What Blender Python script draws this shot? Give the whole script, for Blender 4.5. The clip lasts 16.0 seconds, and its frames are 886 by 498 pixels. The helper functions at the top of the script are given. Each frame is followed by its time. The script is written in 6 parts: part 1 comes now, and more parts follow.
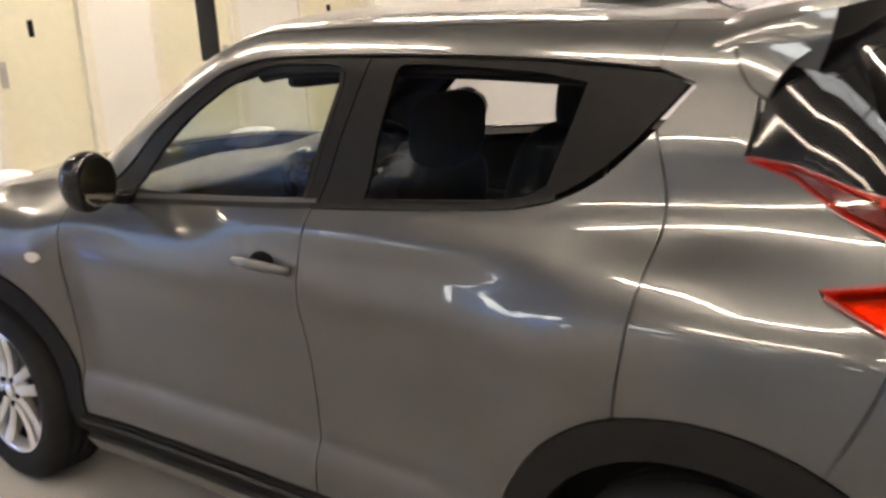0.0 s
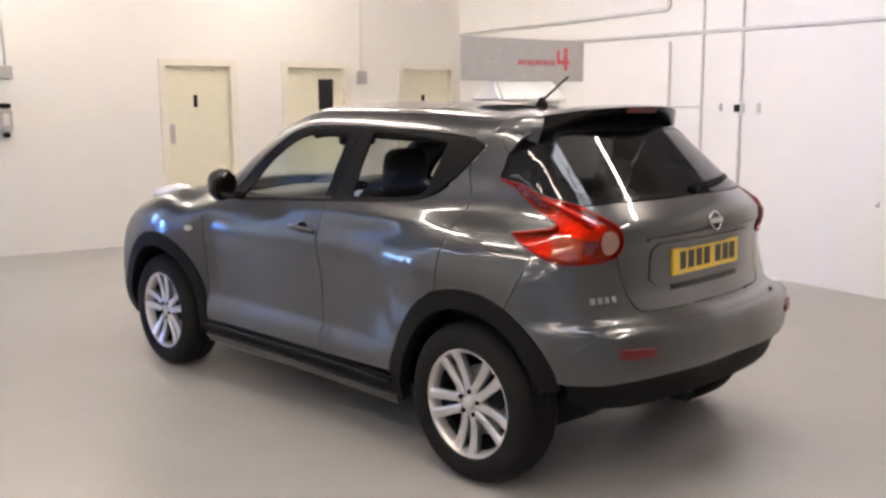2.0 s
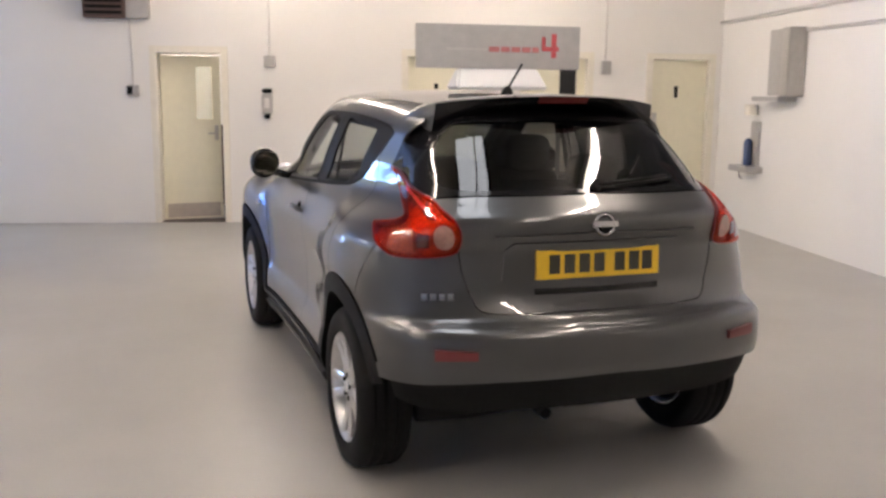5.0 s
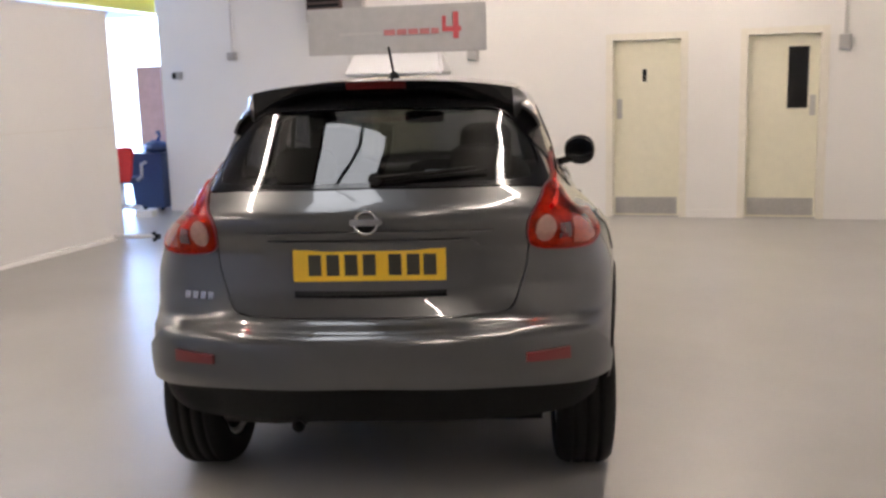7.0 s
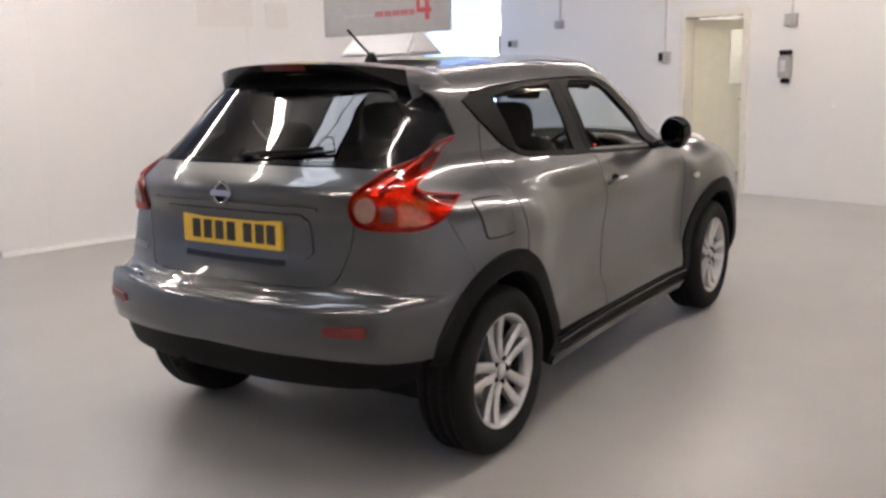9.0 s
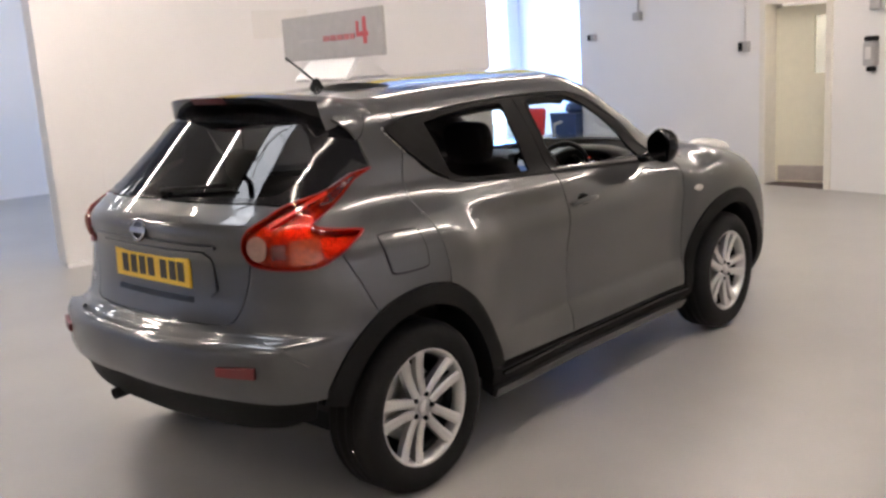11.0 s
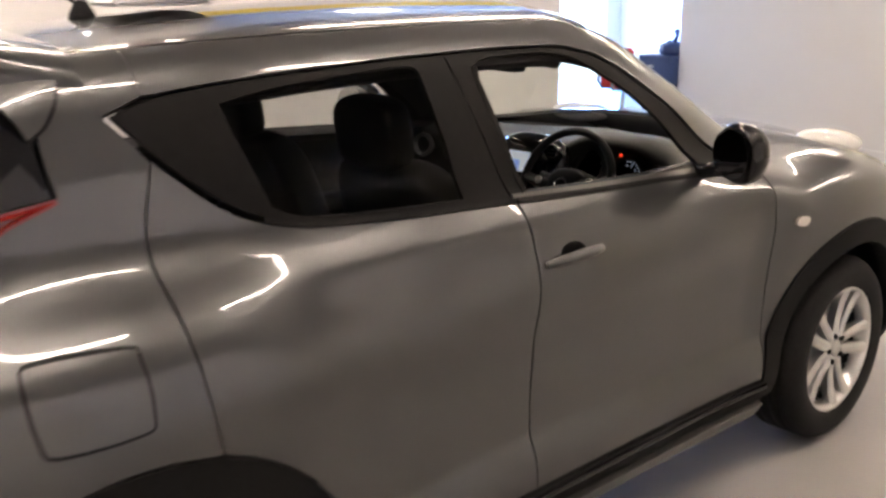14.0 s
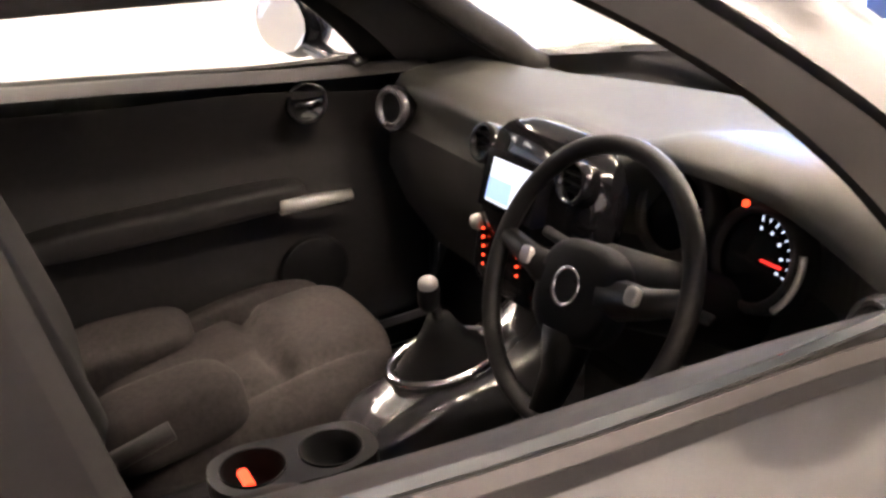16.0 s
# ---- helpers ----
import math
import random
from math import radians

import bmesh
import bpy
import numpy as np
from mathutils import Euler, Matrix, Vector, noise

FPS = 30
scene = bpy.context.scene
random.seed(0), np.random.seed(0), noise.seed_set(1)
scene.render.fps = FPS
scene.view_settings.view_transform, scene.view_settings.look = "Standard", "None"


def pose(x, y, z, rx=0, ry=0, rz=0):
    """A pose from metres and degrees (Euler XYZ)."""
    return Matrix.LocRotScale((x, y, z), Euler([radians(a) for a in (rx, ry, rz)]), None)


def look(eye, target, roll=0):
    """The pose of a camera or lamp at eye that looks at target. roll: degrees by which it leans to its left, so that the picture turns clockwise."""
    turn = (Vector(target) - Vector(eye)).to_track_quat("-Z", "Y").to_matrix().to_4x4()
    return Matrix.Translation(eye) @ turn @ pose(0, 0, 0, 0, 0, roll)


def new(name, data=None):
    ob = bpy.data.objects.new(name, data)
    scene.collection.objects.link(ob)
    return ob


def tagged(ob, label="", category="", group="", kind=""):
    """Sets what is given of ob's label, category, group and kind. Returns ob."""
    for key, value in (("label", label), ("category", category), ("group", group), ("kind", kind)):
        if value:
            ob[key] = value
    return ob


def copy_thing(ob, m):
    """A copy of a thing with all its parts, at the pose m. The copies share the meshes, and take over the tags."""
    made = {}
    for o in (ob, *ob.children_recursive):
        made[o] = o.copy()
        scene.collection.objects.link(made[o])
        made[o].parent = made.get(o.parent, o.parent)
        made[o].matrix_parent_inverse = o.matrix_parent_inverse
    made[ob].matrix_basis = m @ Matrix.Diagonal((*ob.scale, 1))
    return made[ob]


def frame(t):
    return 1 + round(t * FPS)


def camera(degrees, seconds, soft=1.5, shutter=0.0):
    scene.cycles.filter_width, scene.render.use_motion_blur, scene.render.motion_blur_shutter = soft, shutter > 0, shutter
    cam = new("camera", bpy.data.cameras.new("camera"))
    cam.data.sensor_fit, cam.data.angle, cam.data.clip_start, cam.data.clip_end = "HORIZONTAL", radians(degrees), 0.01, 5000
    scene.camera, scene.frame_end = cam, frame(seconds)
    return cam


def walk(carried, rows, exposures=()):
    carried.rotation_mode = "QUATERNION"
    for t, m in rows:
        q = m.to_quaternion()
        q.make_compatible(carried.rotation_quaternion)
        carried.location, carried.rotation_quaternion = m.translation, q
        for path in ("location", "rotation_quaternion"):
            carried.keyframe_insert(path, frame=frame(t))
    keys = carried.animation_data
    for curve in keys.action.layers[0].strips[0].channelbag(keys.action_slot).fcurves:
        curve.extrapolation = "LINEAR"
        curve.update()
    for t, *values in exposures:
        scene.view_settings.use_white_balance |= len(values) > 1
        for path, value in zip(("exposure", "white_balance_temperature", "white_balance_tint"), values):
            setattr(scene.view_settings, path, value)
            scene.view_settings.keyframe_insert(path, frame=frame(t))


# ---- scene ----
cam = camera(51.2, 16.0, soft=2.7, shutter=0.3)
PATH = [
    (0, (-2.283, -1.847, 1.533), (-0.763, -0.647, 1.035), -3.6),
    (0.5, (-2.647, -2.423, 1.514), (-1.178, -1.128, 1.107), -2.4),
    (1, (-3.008, -2.972, 1.525), (-1.532, -1.667, 1.185), -1.0),
    (1.5, (-3.253, -3.456, 1.529), (-1.849, -2.067, 1.212), -0.4),
    (2, (-3.443, -3.806, 1.543), (-2.066, -2.389, 1.234), -0.4),
    (2.5, (-3.563, -4.017, 1.559), (-2.222, -2.571, 1.229), -1.1),
    (3, (-3.445, -4.165, 1.551), (-2.146, -2.68, 1.223), -1.4),
    (3.5, (-3.133, -4.356, 1.539), (-1.946, -2.783, 1.198), -0.5),
    (5.8, (-0.833, -4.966, 1.509), (-0.476, -3.026, 1.179), -0.1),
    (6, (-0.617, -4.952, 1.494), (-0.333, -3.001, 1.158), -0.4),
    (6.5, (-0.063, -4.913, 1.485), (0.017, -2.943, 1.151), -1.1),
    (7, (0.474, -4.881, 1.485), (0.33, -2.915, 1.149), -1.6),
    (7.5, (1.022, -4.768, 1.478), (0.601, -2.844, 1.132), -2.4),
    (8, (1.57, -4.687, 1.497), (0.871, -2.842, 1.167), -3.4),
    (8.5, (2.026, -4.546, 1.467), (1.11, -2.803, 1.116), -2.3),
    (9, (2.573, -4.251, 1.505), (1.481, -2.621, 1.117), -1.4),
    (11.5, (3.173, -3.604, 1.619), (1.836, -2.171, 1.223), -3.9),
    (12, (3.176, -3.59, 1.612), (1.834, -2.163, 1.207), -4.3),
    (12.5, (3.14, -3.407, 1.598), (1.763, -2.029, 1.145), -4.7),
    (13, (2.894, -2.888, 1.616), (1.486, -1.558, 1.117), -3.7),
    (13.5, (2.621, -2.296, 1.622), (1.148, -1.05, 1.095), -3.8),
    (14, (2.26, -1.773, 1.59), (0.8, -0.52, 1.043), -0.9),
    (14.5, (1.94, -1.222, 1.588), (0.457, 0.009, 1.052), -2.9),
    (15, (1.597, -0.755, 1.545), (0.032, 0.323, 0.921), -1.5),
    (15.5, (1.345, -0.364, 1.492), (-0.299, 0.547, 0.809), -2.5),
    (16, (1.162, -0.234, 1.466), (-0.465, 0.631, 0.688), -1.6),
]
EXPOSURES = [(0.0, 0.93, 6850, 6), (0.5, 0.40, 6750, 9), (1.2, 0.70, 6350, 10), (2.0, 0.68, 6250, 11), (3.5, 0.55, 6250, 11), (6.0, 0.5, 6450, 11), (7.5, 0.48, 6250, 11), (9.0, 0.54, 6000, 11),
             (11.5, 0.58, 6250, 11), (13.0, 0.70, 6400, 11), (14.0, 0.75, 6700, 12), (14.5, 1.0, 6900, 12), (15.0, 1.75, 6950, 13), (15.5, 2.38, 7100, 18), (16.0, 2.75, 6800, 17)]
walk(cam, [(t, look(eye, target, roll)) for t, eye, target, roll in PATH], EXPOSURES)

# ---- axes of the hall: u along the back wall, v towards it; the car's own axes are x, y ----
HALL = pose(0, 0, 0, 0, 0, -13.2)
BACK_V, RIGHT_U, SCREEN_U = 6.12, 4.18, -4.72
CEIL = 3.25

# ---- light ----
world = bpy.data.worlds.new("sky")
scene.world = world
world.use_nodes = True
_n = world.node_tree.nodes
_sky = _n.new("ShaderNodeTexSky")
_sky.sky_type, _sky.sun_disc = "NISHITA", False
_sky.sun_elevation, _sky.sun_rotation = radians(40), radians(200)
_n["Background"].inputs["Strength"].default_value = 0.12
world.node_tree.links.new(_sky.outputs["Color"], _n["Background"].inputs["Color"])
sun = new("sun", bpy.data.lights.new("sun", "SUN"))
sun.data.energy, sun.data.angle, sun.data.color = 1.0, radians(10), (1.0, 0.96, 0.9)
sun.matrix_basis = look((-30, -20, 40), (0, 0, 0))


def area_lamp(name, m, sx, sy, watts, colour):
    ob = new(name, bpy.data.lights.new(name, "AREA"))
    ob.data.shape, ob.data.size, ob.data.size_y = "RECTANGLE", sx, sy
    ob.data.energy, ob.data.color = watts, colour
    ob.matrix_basis = m
    return ob


# daylight of the vehicle doorway at the end of the workshop bay
area_lamp("bay_daylight", HALL @ look((-8.0, 9.4, 1.5), (-7.8, 0, 1.1)), 2.8, 2.6, 165, (0.18, 0.42, 1.0))
# and of the vehicle doorway in the outer wall
area_lamp("outer_daylight", HALL @ look((-10.9, 8.2, 0.8), (-0.3, 0.9, 0.25)), 2.0, 1.4, 340, (0.10, 0.28, 1.0))

# ---- materials ----
def material(name, colour, rough=0.5, metal=0.0, coat=0.0, noise_scale=0.0, amount=0.0, bump=0.0, bump_scale=200.0,
             rough_var=0.0, big=0.0, big_scale=0.7, spec=0.5, trans=0.0):
    """A principled surface with colour varied at two scales, and fine relief."""
    m = bpy.data.materials.new(name)
    m.use_nodes = True
    nt = m.node_tree
    b = nt.nodes["Principled BSDF"]
    b.inputs["Base Color"].default_value = (*colour, 1)
    b.inputs["Roughness"].default_value = rough
    b.inputs["Metallic"].default_value = metal
    b.inputs["Coat Weight"].default_value = coat
    b.inputs["Coat Roughness"].default_value = 0.04
    b.inputs["Specular IOR Level"].default_value = spec
    b.inputs["Transmission Weight"].default_value = trans
    tc = nt.nodes.new("ShaderNodeTexCoord")
    out = None

    def layer(scale, strength, prev, detail):
        n = nt.nodes.new("ShaderNodeTexNoise")
        n.inputs["Scale"].default_value, n.inputs["Detail"].default_value = scale, detail
        n.inputs["Roughness"].default_value = 0.6
        nt.links.new(tc.outputs["Object"], n.inputs["Vector"])
        r = nt.nodes.new("ShaderNodeMapRange")
        r.inputs["From Min"].default_value, r.inputs["From Max"].default_value = 0.3, 0.7
        r.inputs["To Min"].default_value, r.inputs["To Max"].default_value = 1 - strength, 1 + strength * 0.5
        nt.links.new(n.outputs["Fac"], r.inputs["Value"])
        mx = nt.nodes.new("ShaderNodeMix")
        mx.data_type, mx.blend_type = "RGBA", "MULTIPLY"
        mx.inputs[0].default_value = 1
        if prev is None:
            mx.inputs[6].default_value = (*colour, 1)
        else:
            nt.links.new(prev, mx.inputs[6])
        nt.links.new(r.outputs["Result"], mx.inputs[7])
        return mx.outputs[2], n

    if amount:
        out, n = layer(noise_scale, amount, out, 6)
        if rough_var:
            r = nt.nodes.new("ShaderNodeMapRange")
            r.inputs["To Min"].default_value, r.inputs["To Max"].default_value = max(rough - rough_var, 0), rough + rough_var
            nt.links.new(n.outputs["Fac"], r.inputs["Value"])
            nt.links.new(r.outputs["Result"], b.inputs["Roughness"])
    if big:
        out, _ = layer(big_scale, big, out, 3)
    if out is not None:
        nt.links.new(out, b.inputs["Base Color"])
    if bump:
        n = nt.nodes.new("ShaderNodeTexNoise")
        n.inputs["Scale"].default_value, n.inputs["Detail"].default_value = bump_scale, 4
        nt.links.new(tc.outputs["Object"], n.inputs["Vector"])
        bp = nt.nodes.new("ShaderNodeBump")
        bp.inputs["Strength"].default_value, bp.inputs["Distance"].default_value = bump, 0.004
        nt.links.new(n.outputs["Fac"], bp.inputs["Height"])
        nt.links.new(bp.outputs["Normal"], b.inputs["Normal"])
    return m


def glow(name, colour, strength):
    m = bpy.data.materials.new(name)
    m.use_nodes = True
    b = m.node_tree.nodes["Principled BSDF"]
    b.inputs["Base Color"].default_value = (*colour, 1)
    b.inputs["Emission Color"].default_value = (*colour, 1)
    b.inputs["Emission Strength"].default_value = strength
    return m


def glass(name, tint, least=0.018, gain=0.7):
    """A thin pane: clear or tinted, mirroring by Fresnel."""
    m = bpy.data.materials.new(name)
    m.use_nodes = True
    nt = m.node_tree
    nt.nodes.remove(nt.nodes["Principled BSDF"])
    t, g = nt.nodes.new("ShaderNodeBsdfTransparent"), nt.nodes.new("ShaderNodeBsdfGlossy")
    t.inputs["Color"].default_value = (*tint, 1)
    g.inputs["Roughness"].default_value = 0.01
    f, mx = nt.nodes.new("ShaderNodeLayerWeight"), nt.nodes.new("ShaderNodeMixShader")
    f.inputs["Blend"].default_value = 0.5
    pw, ad = nt.nodes.new("ShaderNodeMath"), nt.nodes.new("ShaderNodeMath")
    pw.operation, ad.operation = "POWER", "MULTIPLY_ADD"
    pw.inputs[1].default_value, ad.inputs[1].default_value, ad.inputs[2].default_value = 4.0, gain, least
    nt.links.new(f.outputs["Facing"], pw.inputs[0])
    nt.links.new(pw.outputs[0], ad.inputs[0])
    nt.links.new(ad.outputs[0], mx.inputs["Fac"])
    nt.links.new(t.outputs["BSDF"], mx.inputs[1])
    nt.links.new(g.outputs["BSDF"], mx.inputs[2])
    nt.links.new(mx.outputs["Shader"], nt.nodes["Material Output"].inputs["Surface"])
    return m


M_WALL = material("white_masonry_paint", (0.80, 0.785, 0.76), 0.6, 0, 0, 3, 0.012, 0.08, 40, big=0.02)
M_STRIP = material("glossy_white_trim", (0.88, 0.88, 0.88), 0.25, 0, 0.3, 8, 0.03)
M_GHOST = material("faded_white_board", (0.66, 0.645, 0.635), 0.55, 0, 0, 4, 0.03)
M_SCREEN = material("white_screen_paint", (0.70, 0.695, 0.70), 0.5, 0, 0, 3, 0.012, 0.03, 40, big=0.02, big_scale=0.8)
# unseen ceiling, set dark grey to weaken its reflections and bounced light
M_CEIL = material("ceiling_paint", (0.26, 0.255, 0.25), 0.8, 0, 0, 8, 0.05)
M_FLOOR = material("grey_floor_paint", (0.405, 0.395, 0.375), 0.32, 0, 0, 2.2, 0.045, 0.03, 14, rough_var=0.06, big=0.10, big_scale=0.8)
M_DOOR = material("cream_door_paint", (0.77, 0.74, 0.59), 0.45, 0, 0, 10, 0.04, 0.05, 120)
M_FRAME = material("cream_frame_paint", (0.78, 0.745, 0.655), 0.45, 0, 0, 12, 0.05)
M_STEEL = material("brushed_steel", (0.50, 0.49, 0.47), 0.38, 0.8, 0, 40, 0.1)
M_GREYBOX = material("grey_plastic", (0.42, 0.41, 0.40), 0.5, 0, 0, 20, 0.08)
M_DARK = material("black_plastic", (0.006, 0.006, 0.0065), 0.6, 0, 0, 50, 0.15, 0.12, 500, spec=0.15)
M_KICK = material("worn_beige_plate", (0.46, 0.41, 0.36), 0.45, 0.1, 0, 12, 0.12, 0.1, 60)
M_VENT = material("dark_brown_vent", (0.10, 0.060, 0.050), 0.55, 0, 0, 20, 0.2)
M_PIPE = material("grey_conduit", (0.68, 0.66, 0.635), 0.45, 0, 0, 20, 0.1)
M_BROWN = material("dark_brown_laminate", (0.055, 0.030, 0.024), 0.5, 0, 0, 20, 0.2)
M_RED = material("red_fabric", (0.62, 0.035, 0.03), 0.7, 0, 0, 60, 0.15)
M_SIGNRED = material("faded_red_print", (0.52, 0.085, 0.095), 0.5, 0, 0, 60, 0.15)
M_BLUE = material("dark_blue_plastic", (0.02, 0.045, 0.13), 0.45, 0, 0, 30, 0.15)
M_SIGNTEXT = material("worn_red_print", (0.46, 0.16, 0.16), 0.5, 0, 0, 60, 0.25)
M_PINK = material("brown_pink_board", (0.50, 0.28, 0.22), 0.6, 0, 0, 12, 0.12)
M_YELLOW = material("yellow_steel_paint", (0.80, 0.55, 0.03), 0.45, 0, 0, 20, 0.1)
M_TUBE = glow("fluorescent_tube", (1.0, 0.84, 0.70), 82.0)
M_ROOFLIGHT = glow("rooflight_sheet", (0.96, 0.97, 1.0), 4.5)
M_DAY = glow("overcast_daylight", (0.70, 0.84, 1.0), 3.4)
M_PANEL = glow("light_panel", (1.0, 0.98, 0.95), 6.0)

M_PAINT = material("grey_metallic_paint", (0.070, 0.0722, 0.0742), 0.32, 0.72, 1.0, 900, 0.12)
M_TRIM = material("black_cladding", (0.009, 0.0088, 0.009), 0.6, 0, 0, 80, 0.2, 0.2, 600, spec=0.09)
M_SATIN = material("satin_black", (0.0065, 0.0060, 0.0060), 0.46, 0, 0.0, 40, 0.25, spec=0.09, big=0.3, big_scale=6)
M_SILL = material("grey_sill", (0.040, 0.039, 0.038), 0.34, 0.2, 0.4, 60, 0.2)
M_BELTLINE = material("waist_moulding", (0.028, 0.026, 0.025), 0.38, 0, 0.15, 60, 0.2)
M_GLOSS = material("gloss_black", (0.008, 0.008, 0.009), 0.08, 0, 0.0, 60, 0.1, spec=0.35)
# near-black that stands for the shade in the door handle scoops
M_SCOOP_SHADE = material("scoop_shade", (0.003, 0.003, 0.003), 0.8, 0, 0, 60, 0.1, spec=0.05)
M_RUBBER = material("tyre_rubber", (0.010, 0.0095, 0.0095), 0.8, 0, 0, 60, 0.25, 0.1, 300, spec=0.2)
M_ALLOY = material("silver_alloy", (0.62, 0.61, 0.60), 0.28, 0.75, 0.6, 30, 0.05)
M_CHROME = material("chrome", (0.75, 0.75, 0.76), 0.08, 1.0)
M_REDLENS = material("red_lens", (0.50, 0.035, 0.018), 0.10, 0, 1.0, 25, 0.3)
M_LENS = glass("red_lens_cover", (1.0, 0.15, 0.045))
M_HEADLAMP = material("bright_lamp_pod", (0.86, 0.85, 0.83), 0.10, 0.1, 1.0, 40, 0.1)
M_DARKLENS = material("smoked_lens", (0.085, 0.010, 0.008), 0.12, 0, 1.0, 40, 0.2)
M_BOWL = material("faceted_bowl", (0.45, 0.41, 0.38), 0.25, 0.5, 0, 60, 0.5, 0.6, 140)
M_AMBER = material("amber_lens", (0.28, 0.040, 0.008), 0.14, 0, 1.0, 60, 0.25)
M_CLEARLENS = material("clear_lens", (0.62, 0.58, 0.54), 0.12, 0.2, 1.0, 40, 0.1)
M_REVERSE = material("pale_lens", (0.30, 0.165, 0.125), 0.12, 0, 1.0, 40, 0.2)
M_REFLECTOR = material("dark_red_reflector", (0.12, 0.010, 0.011), 0.35, 0, 0.2, 60, 0.06)
M_PLATE = material("yellow_plate", (0.78, 0.50, 0.02), 0.35, 0, 0.4, 30, 0.05)
M_BLACKBAR = material("black_print", (0.03, 0.028, 0.02), 0.5)
M_GLASS = glass("clear_glass", (0.90, 0.93, 0.90))
M_SCREENGLASS = glass("windscreen_glass", (0.84, 0.89, 0.84))
M_TINT = glass("privacy_glass", (0.10, 0.105, 0.11), 0.06)
M_TINT2 = glass("tinted_side_glass", (0.60, 0.60, 0.61), 0.006, 0.20)
M_INSERT = material("grey_seat_fabric", (0.050, 0.044, 0.042), 0.92, 0, 0, 90, 0.25, 0.12, 260, big=0.3, big_scale=5, spec=0.1)
M_FABRIC = material("dark_grey_fabric", (0.011, 0.0104, 0.0104), 0.92, 0, 0, 90, 0.2, 0.12, 260, big=0.2, big_scale=6)
M_CABIN = material("charcoal_soft_plastic", (0.021, 0.020, 0.0198), 0.5, 0, 0, 60, 0.15, 0.25, 700, spec=0.13)
M_GRIP = material("black_leather", (0.008, 0.0075, 0.0075), 0.42, 0, 0, 60, 0.15, 0.15, 500, spec=0.22)
M_DASH = material("dash_top_plastic", (0.026, 0.0258, 0.022), 0.46, 0, 0, 50, 0.12, 0.3, 600)
M_BELT = material("grey_webbing", (0.034, 0.032, 0.030), 0.7, 0, 0, 300, 0.2)
M_CHANNEL = material("grey_rubber", (0.011, 0.0105, 0.010), 0.6, 0, 0, 80, 0.2, spec=0.08)
M_EDGE = material("polished_glass_edge", (0.03, 0.036, 0.04), 0.2, 0, 0.3, 60, 0.1)
M_LINER = material("headliner", (0.12, 0.117, 0.11), 0.95, 0, 0, 90, 0.1)
M_CONSOLE = material("gunmetal_gloss", (0.10, 0.10, 0.105), 0.14, 0.6, 0.8)
M_CUP = material("dull_silver", (0.055, 0.054, 0.053), 0.28, 0.9, 0, 40, 0.1)
M_SILVER = material("silver_plastic", (0.62, 0.60, 0.56), 0.36, 0.6)
M_LCD = glow("lit_display", (0.75, 0.86, 1.0), 0.20)
M_LCD2 = glow("lit_display_blue", (0.25, 0.42, 0.85), 0.25)
M_LED = glow("orange_indicator", (1.0, 0.06, 0.02), 0.5)
M_NEEDLE = glow("red_needle", (1.0, 0.04, 0.03), 0.22)
M_MARK = glow("dial_marks", (0.62, 0.76, 1.0), 0.22)
M_BADGE = material("dull_chrome", (0.42, 0.42, 0.43), 0.22, 1.0)
# mirror with a dark reflection put into its colour
M_MIRROR_TONED = material("mirror_dark_reflection", (0.22, 0.22, 0.23), 0.04, 1.0)
M_MIRROR = material("mirror", (0.70, 0.66, 0.60), 0.02, 1.0)

# ---- mesh helpers ----
def part(name, bm, mat, parent=None, label="", smooth=False):
    """Links a bmesh as one mesh object."""
    me = bpy.data.meshes.new(name)
    bm.normal_update()
    bm.to_mesh(me)
    bm.free()
    me.materials.append(mat)
    if smooth:
        me.polygons.foreach_set("use_smooth", [True] * len(me.polygons))
    ob = new(name, me)
    if parent is not None:
        ob.parent = parent
    if label:
        tagged(ob, label)
    return ob


def empty(name, m=None, **tags):
    ob = new(name)
    ob.empty_display_size = 0.05
    if m is not None:
        ob.matrix_basis = m
    return tagged(ob, **tags)


def boxes(*specs, bevel=0.0, seg=2):
    """A bmesh of boxes given as (x0, x1, y0, y1, z0, z1)."""
    bm = bmesh.new()
    for x0, x1, y0, y1, z0, z1 in specs:
        bmesh.ops.create_cube(bm, size=1, matrix=Matrix.Translation(((x0 + x1) / 2, (y0 + y1) / 2, (z0 + z1) / 2))
                              @ Matrix.Diagonal((x1 - x0, y1 - y0, z1 - z0, 1)))
    if bevel:
        bmesh.ops.bevel(bm, geom=bm.edges[:], offset=bevel, segments=seg, affect="EDGES", clamp_overlap=True)
    return bm


def cyl(r, h, m, r2=None, seg=24, bevel=0.0, bm=None):
    """A capped cylinder or cone along the local z of m, centred."""
    bm = bm or bmesh.new()
    made = bmesh.ops.create_cone(bm, cap_ends=True, segments=seg, radius1=r, radius2=r if r2 is None else r2, depth=h, matrix=m)
    if bevel:
        rim = {e for v in made["verts"] for e in v.link_edges if any(len(f.verts) > 4 for f in e.link_faces)}
        bmesh.ops.bevel(bm, geom=list(rim), offset=bevel, segments=2, affect="EDGES")
    return bm


